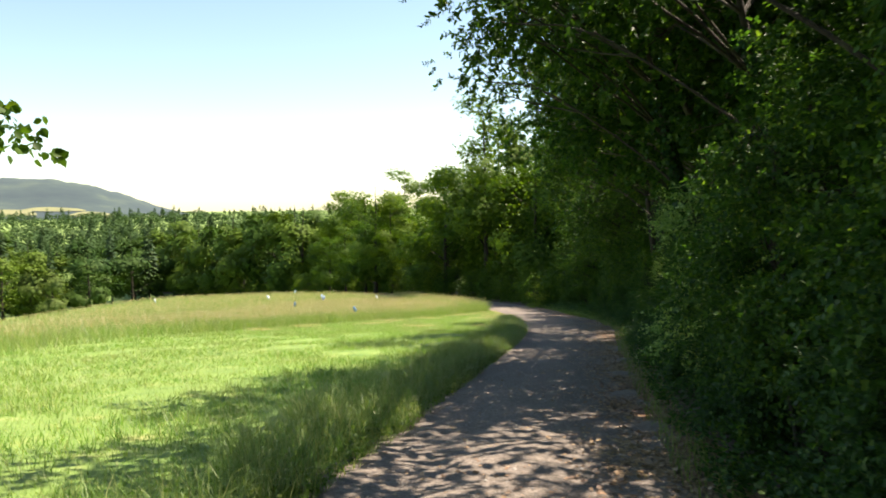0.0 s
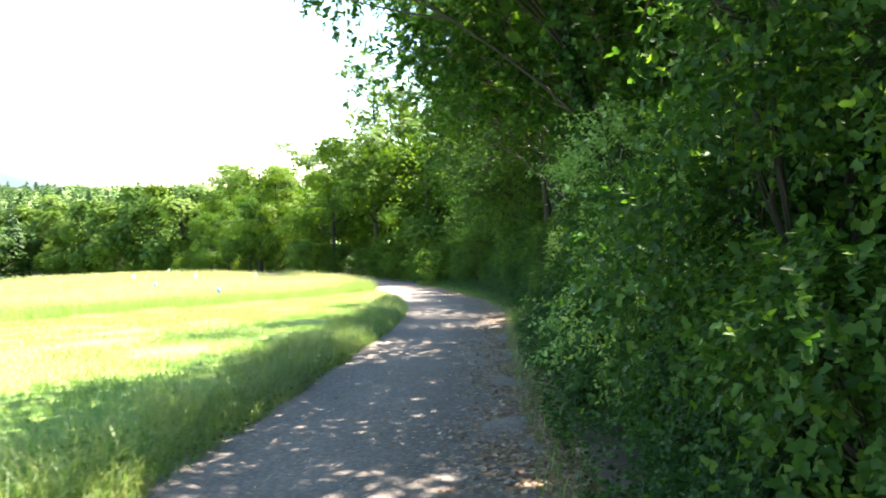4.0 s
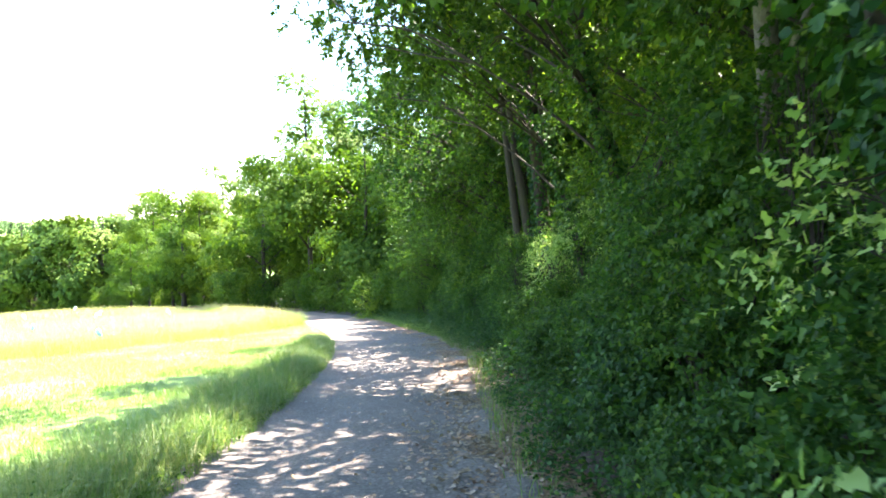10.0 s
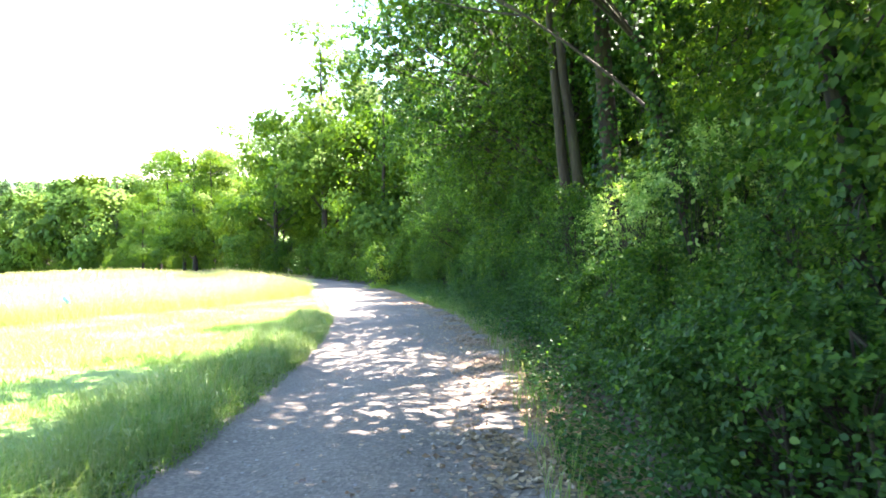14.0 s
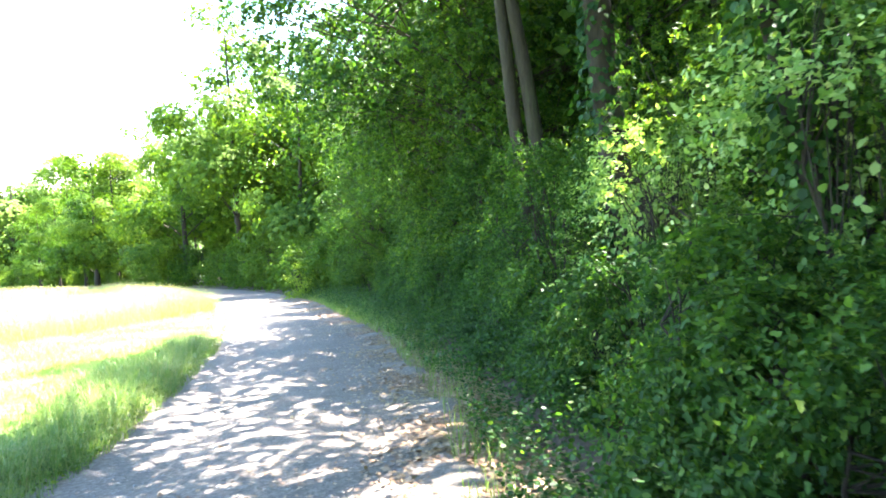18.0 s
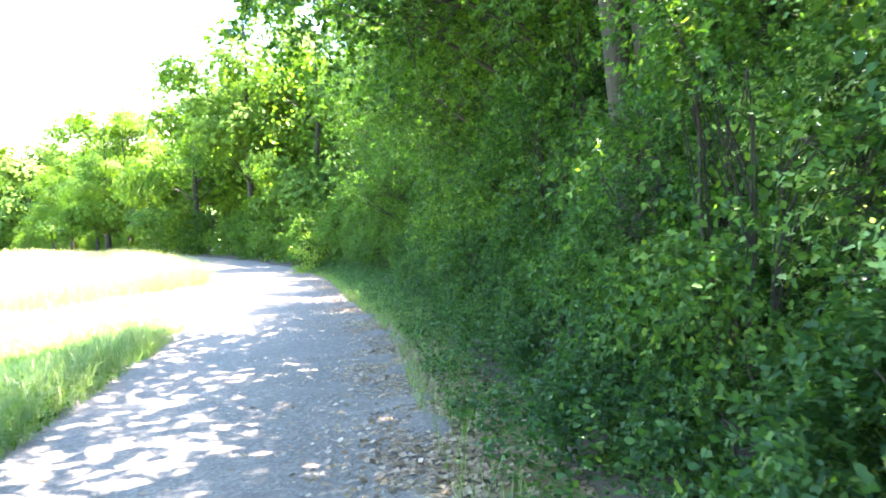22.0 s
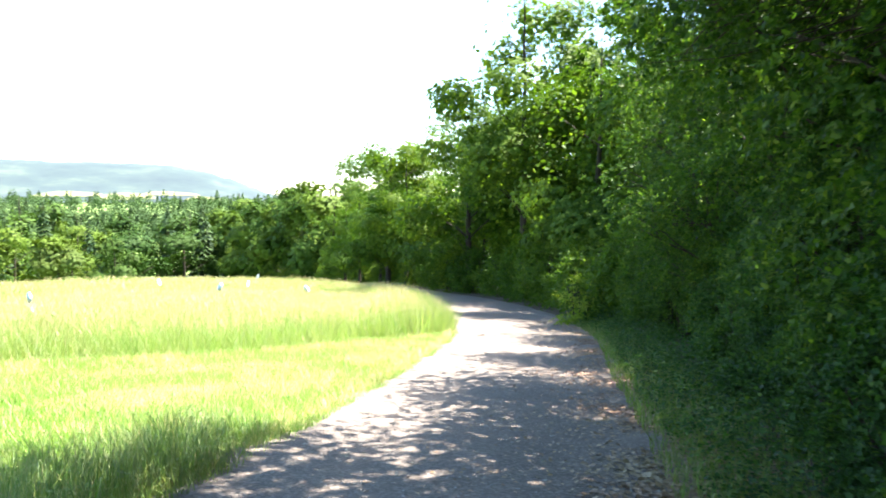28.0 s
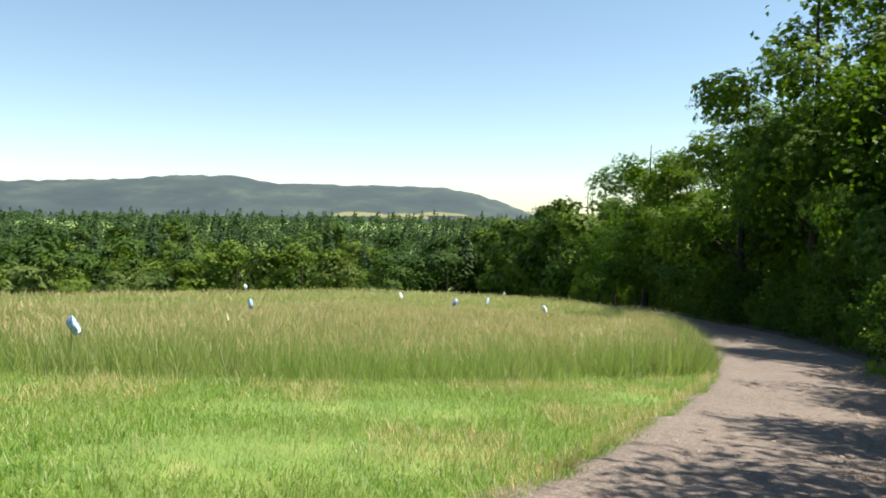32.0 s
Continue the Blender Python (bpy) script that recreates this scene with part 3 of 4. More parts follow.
BUSHY = "shrubs along the wood edge"
maple_a = shrub("maple_shrub", "dense green field maple shrub with lobed leaves beside the track", 1, 2.7, 1.05, 1250, 11, 0.046, LOBED, LEAF_MAPLE, BARK, 0.26)
maple_b = shrub("maple_shrub", "tall green field maple shrub leaning over the track edge", 2, 3.4, 1.15, 1450, 11, 0.048, LOBED, LEAF_MAPLE, BARK, 0.28)
hazel_a = shrub("hazel_shrub", "fresh green hazel shrub with toothed leaves", 3, 3.0, 1.1, 1250, 11, 0.048, LOBED, LEAF_HAZEL, BARK, 0.28)
privet_a = shrub("privet_shrub", "dark green privet and ivy thicket at the wood edge", 4, 2.4, 1.05, 1350, 13, 0.040, SIMPLE, LEAF_DARK, BARK, 0.24)
dogwood_a = shrub("dogwood_shrub", "dark green dogwood thicket reaching to the ground", 5, 2.1, 1.1, 1300, 13, 0.043, LOBED, LEAF_DARK, BARK, 0.24)
# no separate species: these shrubs carry painted sun in their pale leaves
pale_a = shrub("whitebeam_shrub", "green shrub with sprays coloured pale as if sunlit over the track edge", 12, 3.2, 1.0, 400, 11, 0.052, LOBED, LEAF_SUNLIT, BARK, 0.32)
for ob in plant(pale_a, [(2.15, 10.2, 0.3, 1.0), (2.05, 11.5, 2.0, 1.05), (2.3, 12.8, 4.0, 1.0), (2.8, 25.2, 1.1, 0.85), (2.95, 26.5, 4.0, 0.9), (3.5, 27.8, 2.0, 0.95), (3.2, 23.4, 3.0, 1.0)]):
    tagged(ob, group=BUSHY)
front = row_of(-5, 57, 1.4, 1.5, 0.2, 21, (0.75, 1.25))
front = [(x, y, a, k * (0.66 if 16.5 < y < 22 else 0.8 if 22 <= y < 25.5 else 1)) for x, y, a, k in front if not 24.3 < y < 27.4]      # low under the tall trees
dealt([privet_a, dogwood_a], [s for s in front if s[1] < 1.2], BUSHY)                       # dark evergreen growth behind the start
dealt([maple_a, hazel_a, maple_b], [s for s in front if 1.2 < s[1] < 25.5 or 32.5 < s[1] < 46], BUSHY)
dealt([copy_thing(maple_b, Matrix.Identity(4)), copy_thing(hazel_a, Matrix.Identity(4))], [s for s in front if s[1] > 46], BUSHY)
low_ones = [(x - 0.4, y, a, 0.74 * k) for x, y, a, k in front if 25.5 < y < 32.5]          # lower in front of the trunks
dealt([copy_thing(dogwood_a, Matrix.Identity(4)), copy_thing(maple_b, Matrix.Identity(4)), copy_thing(maple_a, Matrix.Identity(4))], low_ones + [(2.4, 27.6, 2.5, 0.85), (2.5, 28.8, 0.5, 0.8)], BUSHY)

foot_a = shrub("bramble_thicket", "low dense green bramble thicket at the foot of the wood", 14, 1.35, 0.75, 1100, 11, 0.043, LOBED, LEAF_MAPLE, BARK, 0.22)
foot_b = shrub("nettle_thicket", "low dark green thicket of nettles beside the track", 15, 1.05, 0.75, 1100, 11, 0.040, LOBED, LEAF_DARK, BARK, 0.2)
dealt([foot_a, foot_b], row_of(-3, 46, 0.85, 0.75, 0.14, 34, (0.8, 1.15)), "low thickets at the foot of the wood")

tall_a = shrub("hazel_thicket", "tall leafy hazel thicket behind the front shrubs", 6, 4.8, 1.5, 2000, 11, 0.060, OVAL, LEAF_HAZEL, BARK, 0.36)
tall_b = shrub("maple_thicket", "tall maple thicket filling the gap between trunks", 7, 5.2, 1.5, 2000, 11, 0.060, LOBED, LEAF_MAPLE, BARK, 0.36)
inner = [(x, y, a, k * (0.88 if y < 17 else 0.82 if y < 26 else 1)) for x, y, a, k in row_of(-5, 58, 1.5, 2.9, 0.3, 22, (0.9, 1.3)) if not 25.5 < y < 33]        # open among the trunks there
dealt([tall_a, tall_b], inner, "thicket inside the wood edge")

EDGE = "trees along the wood edge"
oak_a = tree("oak_tree", "mature oak with a wide leafy crown hanging over the track", 31, 14, 6.7, 2.6, 0.22, 190, 19, 10, 0.105, SIMPLE, LEAF_OAK, BARK)
oak_b = tree("oak_tree", "oak with twin dark trunks at the wood edge", 32, 14, 4.6, 5.2, 0.16, 130, 24, 10, 0.105, SIMPLE, LEAF_OAK, BARK, (-1.6, 0), 2)
ash_a = tree("maple_tree", "tall maple with a pale leaning trunk", 33, 8.5, 4.0, 3.2, 0.15, 150, 22, 10, 0.10, OVAL, LEAF_MAPLE, BARK_PALE, (-4.0, -6.0))
ivy_a = tree("oak_tree", "oak with its trunk wrapped in dark ivy", 34, 15, 4.4, 5.8, 0.18, 130, 26, 10, 0.105, SIMPLE, LEAF_OAK, BARK, (-1.4, -1.0), ivy=6.5)

lean_a = tree("maple_tree", "maple leaning out from the wood with its crown over the track", 35, 12, 5.2, 3.0, 0.14, 130, 20, 10, 0.10, OVAL, LEAF_MAPLE, BARK, (-2.4, 0.3), ivy=4.5)

over_a = tree("maple_tree", "slim ivy-clad maple bowing over the track with a dense crown", 36, 10.5, 4.2, 3.6, 0.085, 120, 17, 10, 0.095, LOBED, LEAF_OAK, BARK, (-2.6, 0.3), ivy=4.2)

hang_a = tree("beech_tree", "dense beech with leafy boughs hanging down to the ground", 37, 11.5, 3.1, 0.4, 0.16, 130, 34, 10, 0.07, SIMPLE, LEAF_BEECH, BARK)
hang_b = tree("hornbeam_tree", "dense hornbeam with drooping boughs over the track edge", 38, 9.5, 2.8, 0.3, 0.14, 120, 38, 10, 0.062, LOBED, LEAF_HAZEL, BARK)


def add_spray(ob, start, end, seed):
    """One long limb of a standing tree with a leafy tip, in world places."""
    r = np.random.default_rng(seed)
    inv = ob.matrix_basis.inverted()
    over = (-4.6, 2.4, 4.6)
    line = np.concatenate([bent(r, start, over, 6, 0.03, 0.1), bent(r, over, end, 4, 0.03)[1:]])
    limb = child("limb", mesh_from("limb", *tube_arrays(line, np.linspace(0.06, 0.008, 9), 6), BARK, True), ob)
    tips = line[-2:].repeat(18, 0) + r.normal(0, 0.2, (36, 3))
    leaves = child("leaf_spray", mesh_from("leaf_spray", *foliage(r, tips, unit(r.normal(0, 1, (36, 3)) + [-0.6, 0, -0.4]), 9, 0.3, 0.1, OVAL), LEAF_OAK), ob)
    leaves["kind"] = "stuff"
    for part in (limb, leaves):
        part.matrix_parent_inverse = inv


for m, where in ((oak_a, ((4.0, 1.6, 0.3, 0.95), (2.9, 38.4, 4.4, 0.78), (3.4, 35.2, 5.2, 0.9), (4.5, 44.6, 1.0, 0.86), (2.2, 54.6, 3.0, 0.75), (3.2, -6.5, 0.9, 1.0), (4.6, -1.0, 1.9, 1.05))),
                 (lean_a, ((4.0, 16.4, 0.0, 1.0), (3.4, 36.6, 0.0, 0.95))),
                 (hang_a, ((3.2, 34.4, 0.4, 0.95), (4.1, 18.2, 5.0, 0.85), (2.9, 40.6, 2.4, 0.95), (-0.2, 52.0, 1.4, 0.85))),
                 (hang_b, ((3.0, 37.6, 1.2, 1.05), (4.3, 15.0, 0.7, 1.1), (4.4, 21.6, 2.2, 1.0), (5.6, 29.6, 5.2, 0.9), (4.6, 24.6, 3.6, 0.8), (1.9, 43.2, 3.1, 1.08), (1.2, 48.2, 4.4, 1.0))),
                 (over_a, ((3.1, 9.2, 0.0, 0.95), (2.7, 4.9, 0.2, 0.82), (2.5, 13.2, 0.1, 1.0), (3.3, 19.8, 0.1, 0.95), (3.4, 23.4, -0.1, 0.95))),
                 (ash_a, ((4.6, 19.3, 0.0, 1.0),)),
                 (oak_b, ((3.05, 30.8, 0.08, 1.0), (5.2, 19.4, 4.4, 0.95), (4.4, 39.4, 0.6, 0.82))),
                 (ivy_a, ((3.0, 26.9, 0.0, 1.04), (3.3, 49.2, 5.0, 0.85), (0.7, 59.6, 2.2, 0.82), (3.4, -2.6, 3.0, 0.9)))):
    for ob in plant(m, where):
        tagged(ob, group=EDGE)

add_spray(oak_a, (2.9, 1.8, 6.2), (-5.1, 5.5, 2.5), 5)

back_a = tree("forest_tree", "slender dark-trunked tree deeper in the wood", 41, 16, 4.0, 4.5, 0.13, 80, 7, 8, 0.22, SIMPLE, LEAF_OAK, BARK, fine=False)
back_b = tree("forest_tree", "slender pale-trunked beech deeper in the wood", 42, 17, 4.2, 5.0, 0.11, 80, 7, 8, 0.22, SIMPLE, LEAF_BEECH, BARK, fine=False)
dealt([back_a, back_b], [(5.05, 33.4, 0.4, 0.8), (6.3, 32.0, 1.4, 0.75), (5.7, 36.0, 2.4, 0.8)] + row_of(-8, 60, 3.8, 7.5, 1.6, 24), "trees inside the wood")
dealt([copy_thing(back_a, Matrix.Identity(4)), copy_thing(back_b, Matrix.Identity(4))], row_of(-12, 62, 4.6, 14, 2.5, 25, (1.0, 1.3)) + row_of(-12, 62, 4.4, 10.8, 1.2, 41, (0.85, 1.15)) + row_of(-14, 62, 5.2, 19, 2.0, 42, (1.0, 1.3)) + row_of(-14, 62, 6.0, 25, 2.5, 43, (1.0, 1.3)), "trees inside the wood")
dealt([copy_thing(tall_a, Matrix.Identity(4)), copy_thing(tall_b, Matrix.Identity(4))], row_of(-10, 24, 5.0, 10, 1.5, 29, (1.0, 1.4)) + row_of(24, 60, 2.6, 8.5, 1.2, 33, (1.2, 1.9)), "undergrowth inside the wood")

CURVE = "trees along the far wood edge"
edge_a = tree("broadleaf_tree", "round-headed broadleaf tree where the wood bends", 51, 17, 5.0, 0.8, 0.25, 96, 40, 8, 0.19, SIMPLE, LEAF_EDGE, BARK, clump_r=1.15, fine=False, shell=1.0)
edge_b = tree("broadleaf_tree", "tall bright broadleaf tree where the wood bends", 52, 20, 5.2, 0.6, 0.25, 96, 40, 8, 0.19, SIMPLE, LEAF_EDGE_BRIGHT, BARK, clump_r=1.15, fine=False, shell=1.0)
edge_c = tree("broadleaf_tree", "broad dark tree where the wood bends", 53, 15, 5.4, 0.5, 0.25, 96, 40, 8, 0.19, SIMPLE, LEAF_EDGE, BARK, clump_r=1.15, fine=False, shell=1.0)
dealt([edge_b, edge_c, edge_a], [(-11.2, 78.0, 0.4, 1.2), (-5.5, 70.5, 2.0, 1.05), (-16.9, 84.0, 4.1, 1.06), (-26.6, 94.6, 1.2, 0.75), (-29.6, 97.0, 2.6, 1.12), (-32.5, 101.5, 3.9, 0.72), (-37.0, 105.5, 0.7, 0.58), (-41.5, 110.5, 2.2, 0.72)] + row_of(58, 84, 5.2, 6.6, 0.8, 26, (0.9, 1.2)) + row_of(84, 130, 6.6, 5.4, 1.2, 31, (0.65, 1.1)), CURVE)
dealt([copy_thing(edge_b, Matrix.Identity(4)), copy_thing(edge_a, Matrix.Identity(4))], row_of(62, 130, 8.0, 11, 2.0, 27, (1.0, 1.2)), CURVE)
low_a = shrub("hedge_shrub", "low shrub at the foot of the far wood edge", 8, 3.4, 1.8, 620, 8, 0.13, SIMPLE, LEAF_EDGE, BARK, 0.4)
low_b = shrub("hedge_shrub", "rounded bright shrub at the foot of the far wood edge", 9, 3.0, 1.7, 620, 8, 0.13, SIMPLE, LEAF_EDGE_BRIGHT, BARK, 0.4)
dealt([low_a, low_b], row_of(57, 200, 2.8, 1.6, 0.5, 28), "shrubs along the far wood edge")

yellow = shrub("yellow_green_bush", "small bright yellow-green bush beside the bend of the track", 10, 1.5, 0.85, 300, 12, 0.055, OVAL, LEAF_YELLOW, BARK)
plant(yellow, [(-4.1, 57.6, 0.4, 1.15)])

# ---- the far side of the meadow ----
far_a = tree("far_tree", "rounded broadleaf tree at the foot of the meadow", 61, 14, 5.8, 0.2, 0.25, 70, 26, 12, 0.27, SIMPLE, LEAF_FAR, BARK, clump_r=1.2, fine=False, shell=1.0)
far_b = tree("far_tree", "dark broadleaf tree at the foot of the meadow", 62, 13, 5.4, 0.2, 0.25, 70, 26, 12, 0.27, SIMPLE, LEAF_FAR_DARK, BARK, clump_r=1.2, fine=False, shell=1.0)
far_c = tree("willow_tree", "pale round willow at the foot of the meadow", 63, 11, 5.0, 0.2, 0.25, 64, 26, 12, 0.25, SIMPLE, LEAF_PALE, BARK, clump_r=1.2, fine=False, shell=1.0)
fir_a = spruce("spruce_tree", "dark spruce rising from the far wood", 64, 20, 3.4)
for ob in plant(far_a, row_of(132, 262, 8.0, 4.5, 1.5, 30, (1.4, 1.9))):
    tagged(ob, group=CURVE)
A, B = np.array([-113.0, 157]), np.array([-172.0, 70])       # foot of the meadow
along = (B - A) / np.linalg.norm(B - A)
back = np.array([-along[1], along[0]]) * -1
back = back if back[0] < 0 else -back
spots = {k: [] for k in "abcf"}
for r_i, (dist, step, start) in enumerate(((0, 7.5, 9), (13, 9, 15), (30, 11, 0), (50, 12, -40), (72, 13, -75))):
    s = float(start)
    while s < 170:
        p = A + along * (s + rng.uniform(-2, 2)) + back * (dist + rng.uniform(-3, 3))
        k = rng.choice(list("abc"), p=(0.40, 0.34, 0.26)) if r_i < 1 else rng.choice(list("abf"), p=(0.35, 0.35, 0.3))
        spots[k].append((p[0], p[1], rng.uniform(0, 6.28), rng.uniform(0.8, 1.2) * (1.3, 1.55, 1.75, 1.85, 1.95)[r_i]))
        s += step * rng.uniform(0.8, 1.2)
for k, m in zip("abcf", (copy_thing(far_a, Matrix.Identity(4)), far_b, far_c, fir_a)):
    for ob in plant(m, [(x, y, t, s * (0.62 if k == "f" else 1)) for x, y, t, s in spots[k]]):
        tagged(ob, group="trees at the foot of the meadow")

FAR_WOOD = leaf_material("distant woods", (0.030, 0.058, 0.022), (0.038, 0.070, 0.026), (0.047, 0.083, 0.030), (0.058, 0.096, 0.035), 0.8, 0.1, 0.1)


def far_woods():
    """Treetops of the valley woods, past counting."""
    r = np.random.default_rng(71)
    pieces = []
    for crowns, per, d0, d1, p in ((700, 260, 285, 560, 1.0), (1000, 80, 560, 1580, 1.5)):
        n = crowns * per
        a = np.radians(r.uniform(15, 96, crowns))
        d = d0 + (d1 - d0) * r.uniform(0, 1, crowns) ** p
        size = r.uniform(3.5, 7.0, crowns) * (1 + d / 1800)
        tall = np.where(r.uniform(0, 1, crowns) < 0.3, 1.7, 1.0)               # some are pointed spruces
        c = np.stack([-2 - np.sin(a) * d, 35 + np.cos(a) * d, r.uniform(4, 8, crowns)], 1)
        c[:, 2] += ground_z(c[:, 0], c[:, 1])
        v = unit(r.normal(0, 1, (crowns, per, 3)) + [0, 0, 0.5])
        slim = np.where(tall[:, None] > 1.2, 0.55 * (1 - 0.75 * np.clip(v[..., 2], 0, 1)), 1.0)
        shape = v * np.stack([slim, slim, np.broadcast_to(tall[:, None], slim.shape)], -1)
        base = (c[:, None] + shape * size[:, None, None] * r.uniform(0.85, 1.05, (crowns, per, 1))).reshape(-1, 3)
        d = d.repeat(per)
        axis = unit(r.normal(0, 1, (n, 3)) * [1, 1, 0.6])
        normal = unit(v.reshape(-1, 3) + r.normal(0, 0.15, (n, 3)))
        axis = unit(axis - normal * np.sum(axis * normal, -1, keepdims=True))
        L = (0.55 + d * 0.0015) * r.uniform(0.7, 1.3, n)
        pieces.append(leaf_arrays(base - axis * L[:, None] * 0.5, axis, normal, L, L * 0.9, SIMPLE, 0.3))
    me = mesh_from("far_woods", *joined(pieces), FAR_WOOD)
    tagged(new("far_woods", me), "dark mixed woods covering the valley", "woods", kind="stuff")


far_woods()


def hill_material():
    n = Nodes("wooded hill tinted for haze", 1.0)
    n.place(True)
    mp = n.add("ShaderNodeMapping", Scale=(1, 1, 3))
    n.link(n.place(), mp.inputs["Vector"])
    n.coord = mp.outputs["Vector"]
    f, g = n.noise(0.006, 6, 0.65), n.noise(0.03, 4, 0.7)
    # distance haze is painted in: blue-green base colours plus a faint blue glow
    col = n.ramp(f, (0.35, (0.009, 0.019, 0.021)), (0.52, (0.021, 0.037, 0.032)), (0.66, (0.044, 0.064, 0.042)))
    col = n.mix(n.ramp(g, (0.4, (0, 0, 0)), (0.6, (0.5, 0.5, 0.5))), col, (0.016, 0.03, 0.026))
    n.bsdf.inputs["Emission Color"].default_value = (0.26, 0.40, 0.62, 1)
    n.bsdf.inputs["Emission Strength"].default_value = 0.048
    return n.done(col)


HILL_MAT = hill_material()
HILL = [(110, 80), (90, 82), (71.8, 85), (63.3, 105), (61, 120), (56.2, 123), (53.7, 101), (47, 100), (40.5, 97), (38, 78), (35.6, 48), (33.5, 10), (31, -20), (28, -27), (-40, -27)]


def hill_point(a, s, lift=0.0):
    """A place on the slope: a degrees of bearing, s from its foot to its crest."""
    t = float(np.interp(-a, [-h[0] for h in HILL], [h[1] for h in HILL]))
    d = 1700 + 800 * s
    h = -36 + (t + 36) * (0.5 - 0.5 * math.cos(math.pi * s)) + 4 * math.sin(a * 2.1 + s * 5) * s * (1 - s)
    return (-2 - math.sin(radians(a)) * d, 35 + math.cos(radians(a)) * d, h + lift)


def sheet(rows):
    """Quads over rows of places."""
    n, m = len(rows), len(rows[0])
    i, j = np.meshgrid(np.arange(n - 1), np.arange(m - 1), indexing="ij")
    q = np.stack([i * m + j, i * m + j + 1, (i + 1) * m + j + 1, (i + 1) * m + j], -1).reshape(-1, 4)
    return np.array(rows, float).reshape(-1, 3), q, np.full(len(q), 4)


def make_hill():
    """The long wooded ridge on the horizon, with a ragged crest of trees."""
    r = np.random.default_rng(72)
    rows = [[hill_point(a, s, (r.uniform(-2, 3) if s > 0.93 else r.uniform(-1.5, 1.5)) * (0.3 + s)) for s in np.linspace(0, 1, 16)] for a in np.linspace(110, -40, 320)]
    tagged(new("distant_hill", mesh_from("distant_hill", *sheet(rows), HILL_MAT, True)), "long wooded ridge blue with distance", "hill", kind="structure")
    pale = simple_material("distant fields", (0.11, 0.125, 0.055), (0.17, 0.17, 0.08), 0.02, 0.95, 0.1)
    for a0, a1, s0, s1 in ((49.5, 45.0, 0.30, 0.36), (45.6, 41.5, 0.26, 0.35), (42.6, 38.4, 0.33, 0.38), (39.5, 36.0, 0.26, 0.34), (35.0, 31.5, 0.3, 0.42)):
        skew = 0.02
        patch = [[hill_point(a, s0 + skew * k / 15 + (s1 - s0) * v * (0.08 + math.sin(math.pi * (k + 0.5) / 16) ** 0.6), 2.5) for v in np.linspace(0, 1, 4)] for k, a in enumerate(np.linspace(a0, a1, 16))]
        tagged(new("distant_field", mesh_from("distant_field", *sheet(patch), pale)), "pale hay field on the lower slope of the ridge", "field", "fields on the ridge")
    steel = simple_material("grey mast steel", (0.2, 0.2, 0.21), (0.3, 0.3, 0.31), 1, 0.6, 0.1)
    for a, tall in ((60.6, 14), (58.4, 11), (57.6, 9)):
        x, y, z = hill_point(a, 1.0)
        mast = tagged(new("radio_mast"), "thin grey radio mast on the crest of the ridge", "mast", "masts on the ridge")
        mast.matrix_basis = Matrix.Translation((x, y, z))
        child("tower", mesh_from("tower", *tube_arrays([(0, 0, -3), (0, 0, tall * 0.6), (0, 0, tall)], [1.4, 0.9, 0.5], 6), steel), mast)
        child("platform", mesh_from("platform", *tube_arrays([(0, 0, tall * 0.62), (0, 0, tall * 0.68), (0, 0, tall * 0.7)], [1.2, 1.9, 1.2], 8), steel), mast)


make_hill()

# ---- grass ----


def blades(name, label, r, x, y, height, width, material, lean=0.35, kind="grass", lift=0.0, bend=True):
    """Grass as single blades: a stem quad and a tip that bows over."""
    n = len(x)
    z = ground_z(x, y) - 0.04 + lift
    a = r.uniform(0, 6.28, n)
    out = np.stack([np.cos(a), np.sin(a), np.zeros(n)], 1)
    b = a + r.uniform(0.8, 2.3, n)
    side = np.stack([np.cos(b), np.sin(b), np.zeros(n)], 1) * np.asarray(width).reshape(-1, 1) * 0.5
    base = np.stack([x, y, z], 1)
    h = np.asarray(height).reshape(-1, 1)
    up = np.array([0, 0, 1.0])
    ln = lean * r.uniform(0.2, 1.3, (n, 1))
    if bend:
        mid = base + up * h * 0.6 + out * h * ln * 0.35
        tip = base + up * h * (1 - 0.25 * ln) + out * h * ln
        V = np.stack([base - side, base + side, mid + side * 0.8, mid - side * 0.8, tip], 1).reshape(-1, 3)
        idx = np.arange(n)[:, None] * 5 + np.array([0, 1, 2, 3, 3, 2, 4])[None]
        S = np.tile([4, 3], n)
    else:
        tip = base + up * h + out * h * ln
        V = np.stack([base - side, base + side, tip], 1).reshape(-1, 3)
        idx = np.arange(n)[:, None] * 3 + np.arange(3)[None]
        S = np.full(n, 3)
    return tagged(new(name, mesh_from(name, V, idx, S, material)), label, kind, kind="stuff")


GRID = np.linspace(-12, 262, 600)
LEFT, RIGHT, TALL_AT = curve_rows(ROAD, GRID, 1), curve_rows(ROAD, GRID, 2), curve_rows(UNCUT, GRID, 1)


def road_left(y):
    return np.interp(y, GRID, LEFT)


def road_right(y):
    return np.interp(y, GRID, RIGHT)


def tall_from(y):
    return np.interp(y, GRID, TALL_AT)


def scatter(r, n, x0, x1, y0, y1):
    return r.uniform(x0, x1, n), r.uniform(y0, y1, n)


def tufted(r, x, y, k=0.10):
    """Pulls blades together into tufts."""
    f = 0.5 + 0.5 * np.sin(x * 2.9 + 1.7 * np.sin(y * 1.9)) * np.sin(y * 3.3 + 1.3 * np.sin(x * 2.3))
    return r.uniform(0, 1, len(x)) < k + (1 - k) * f


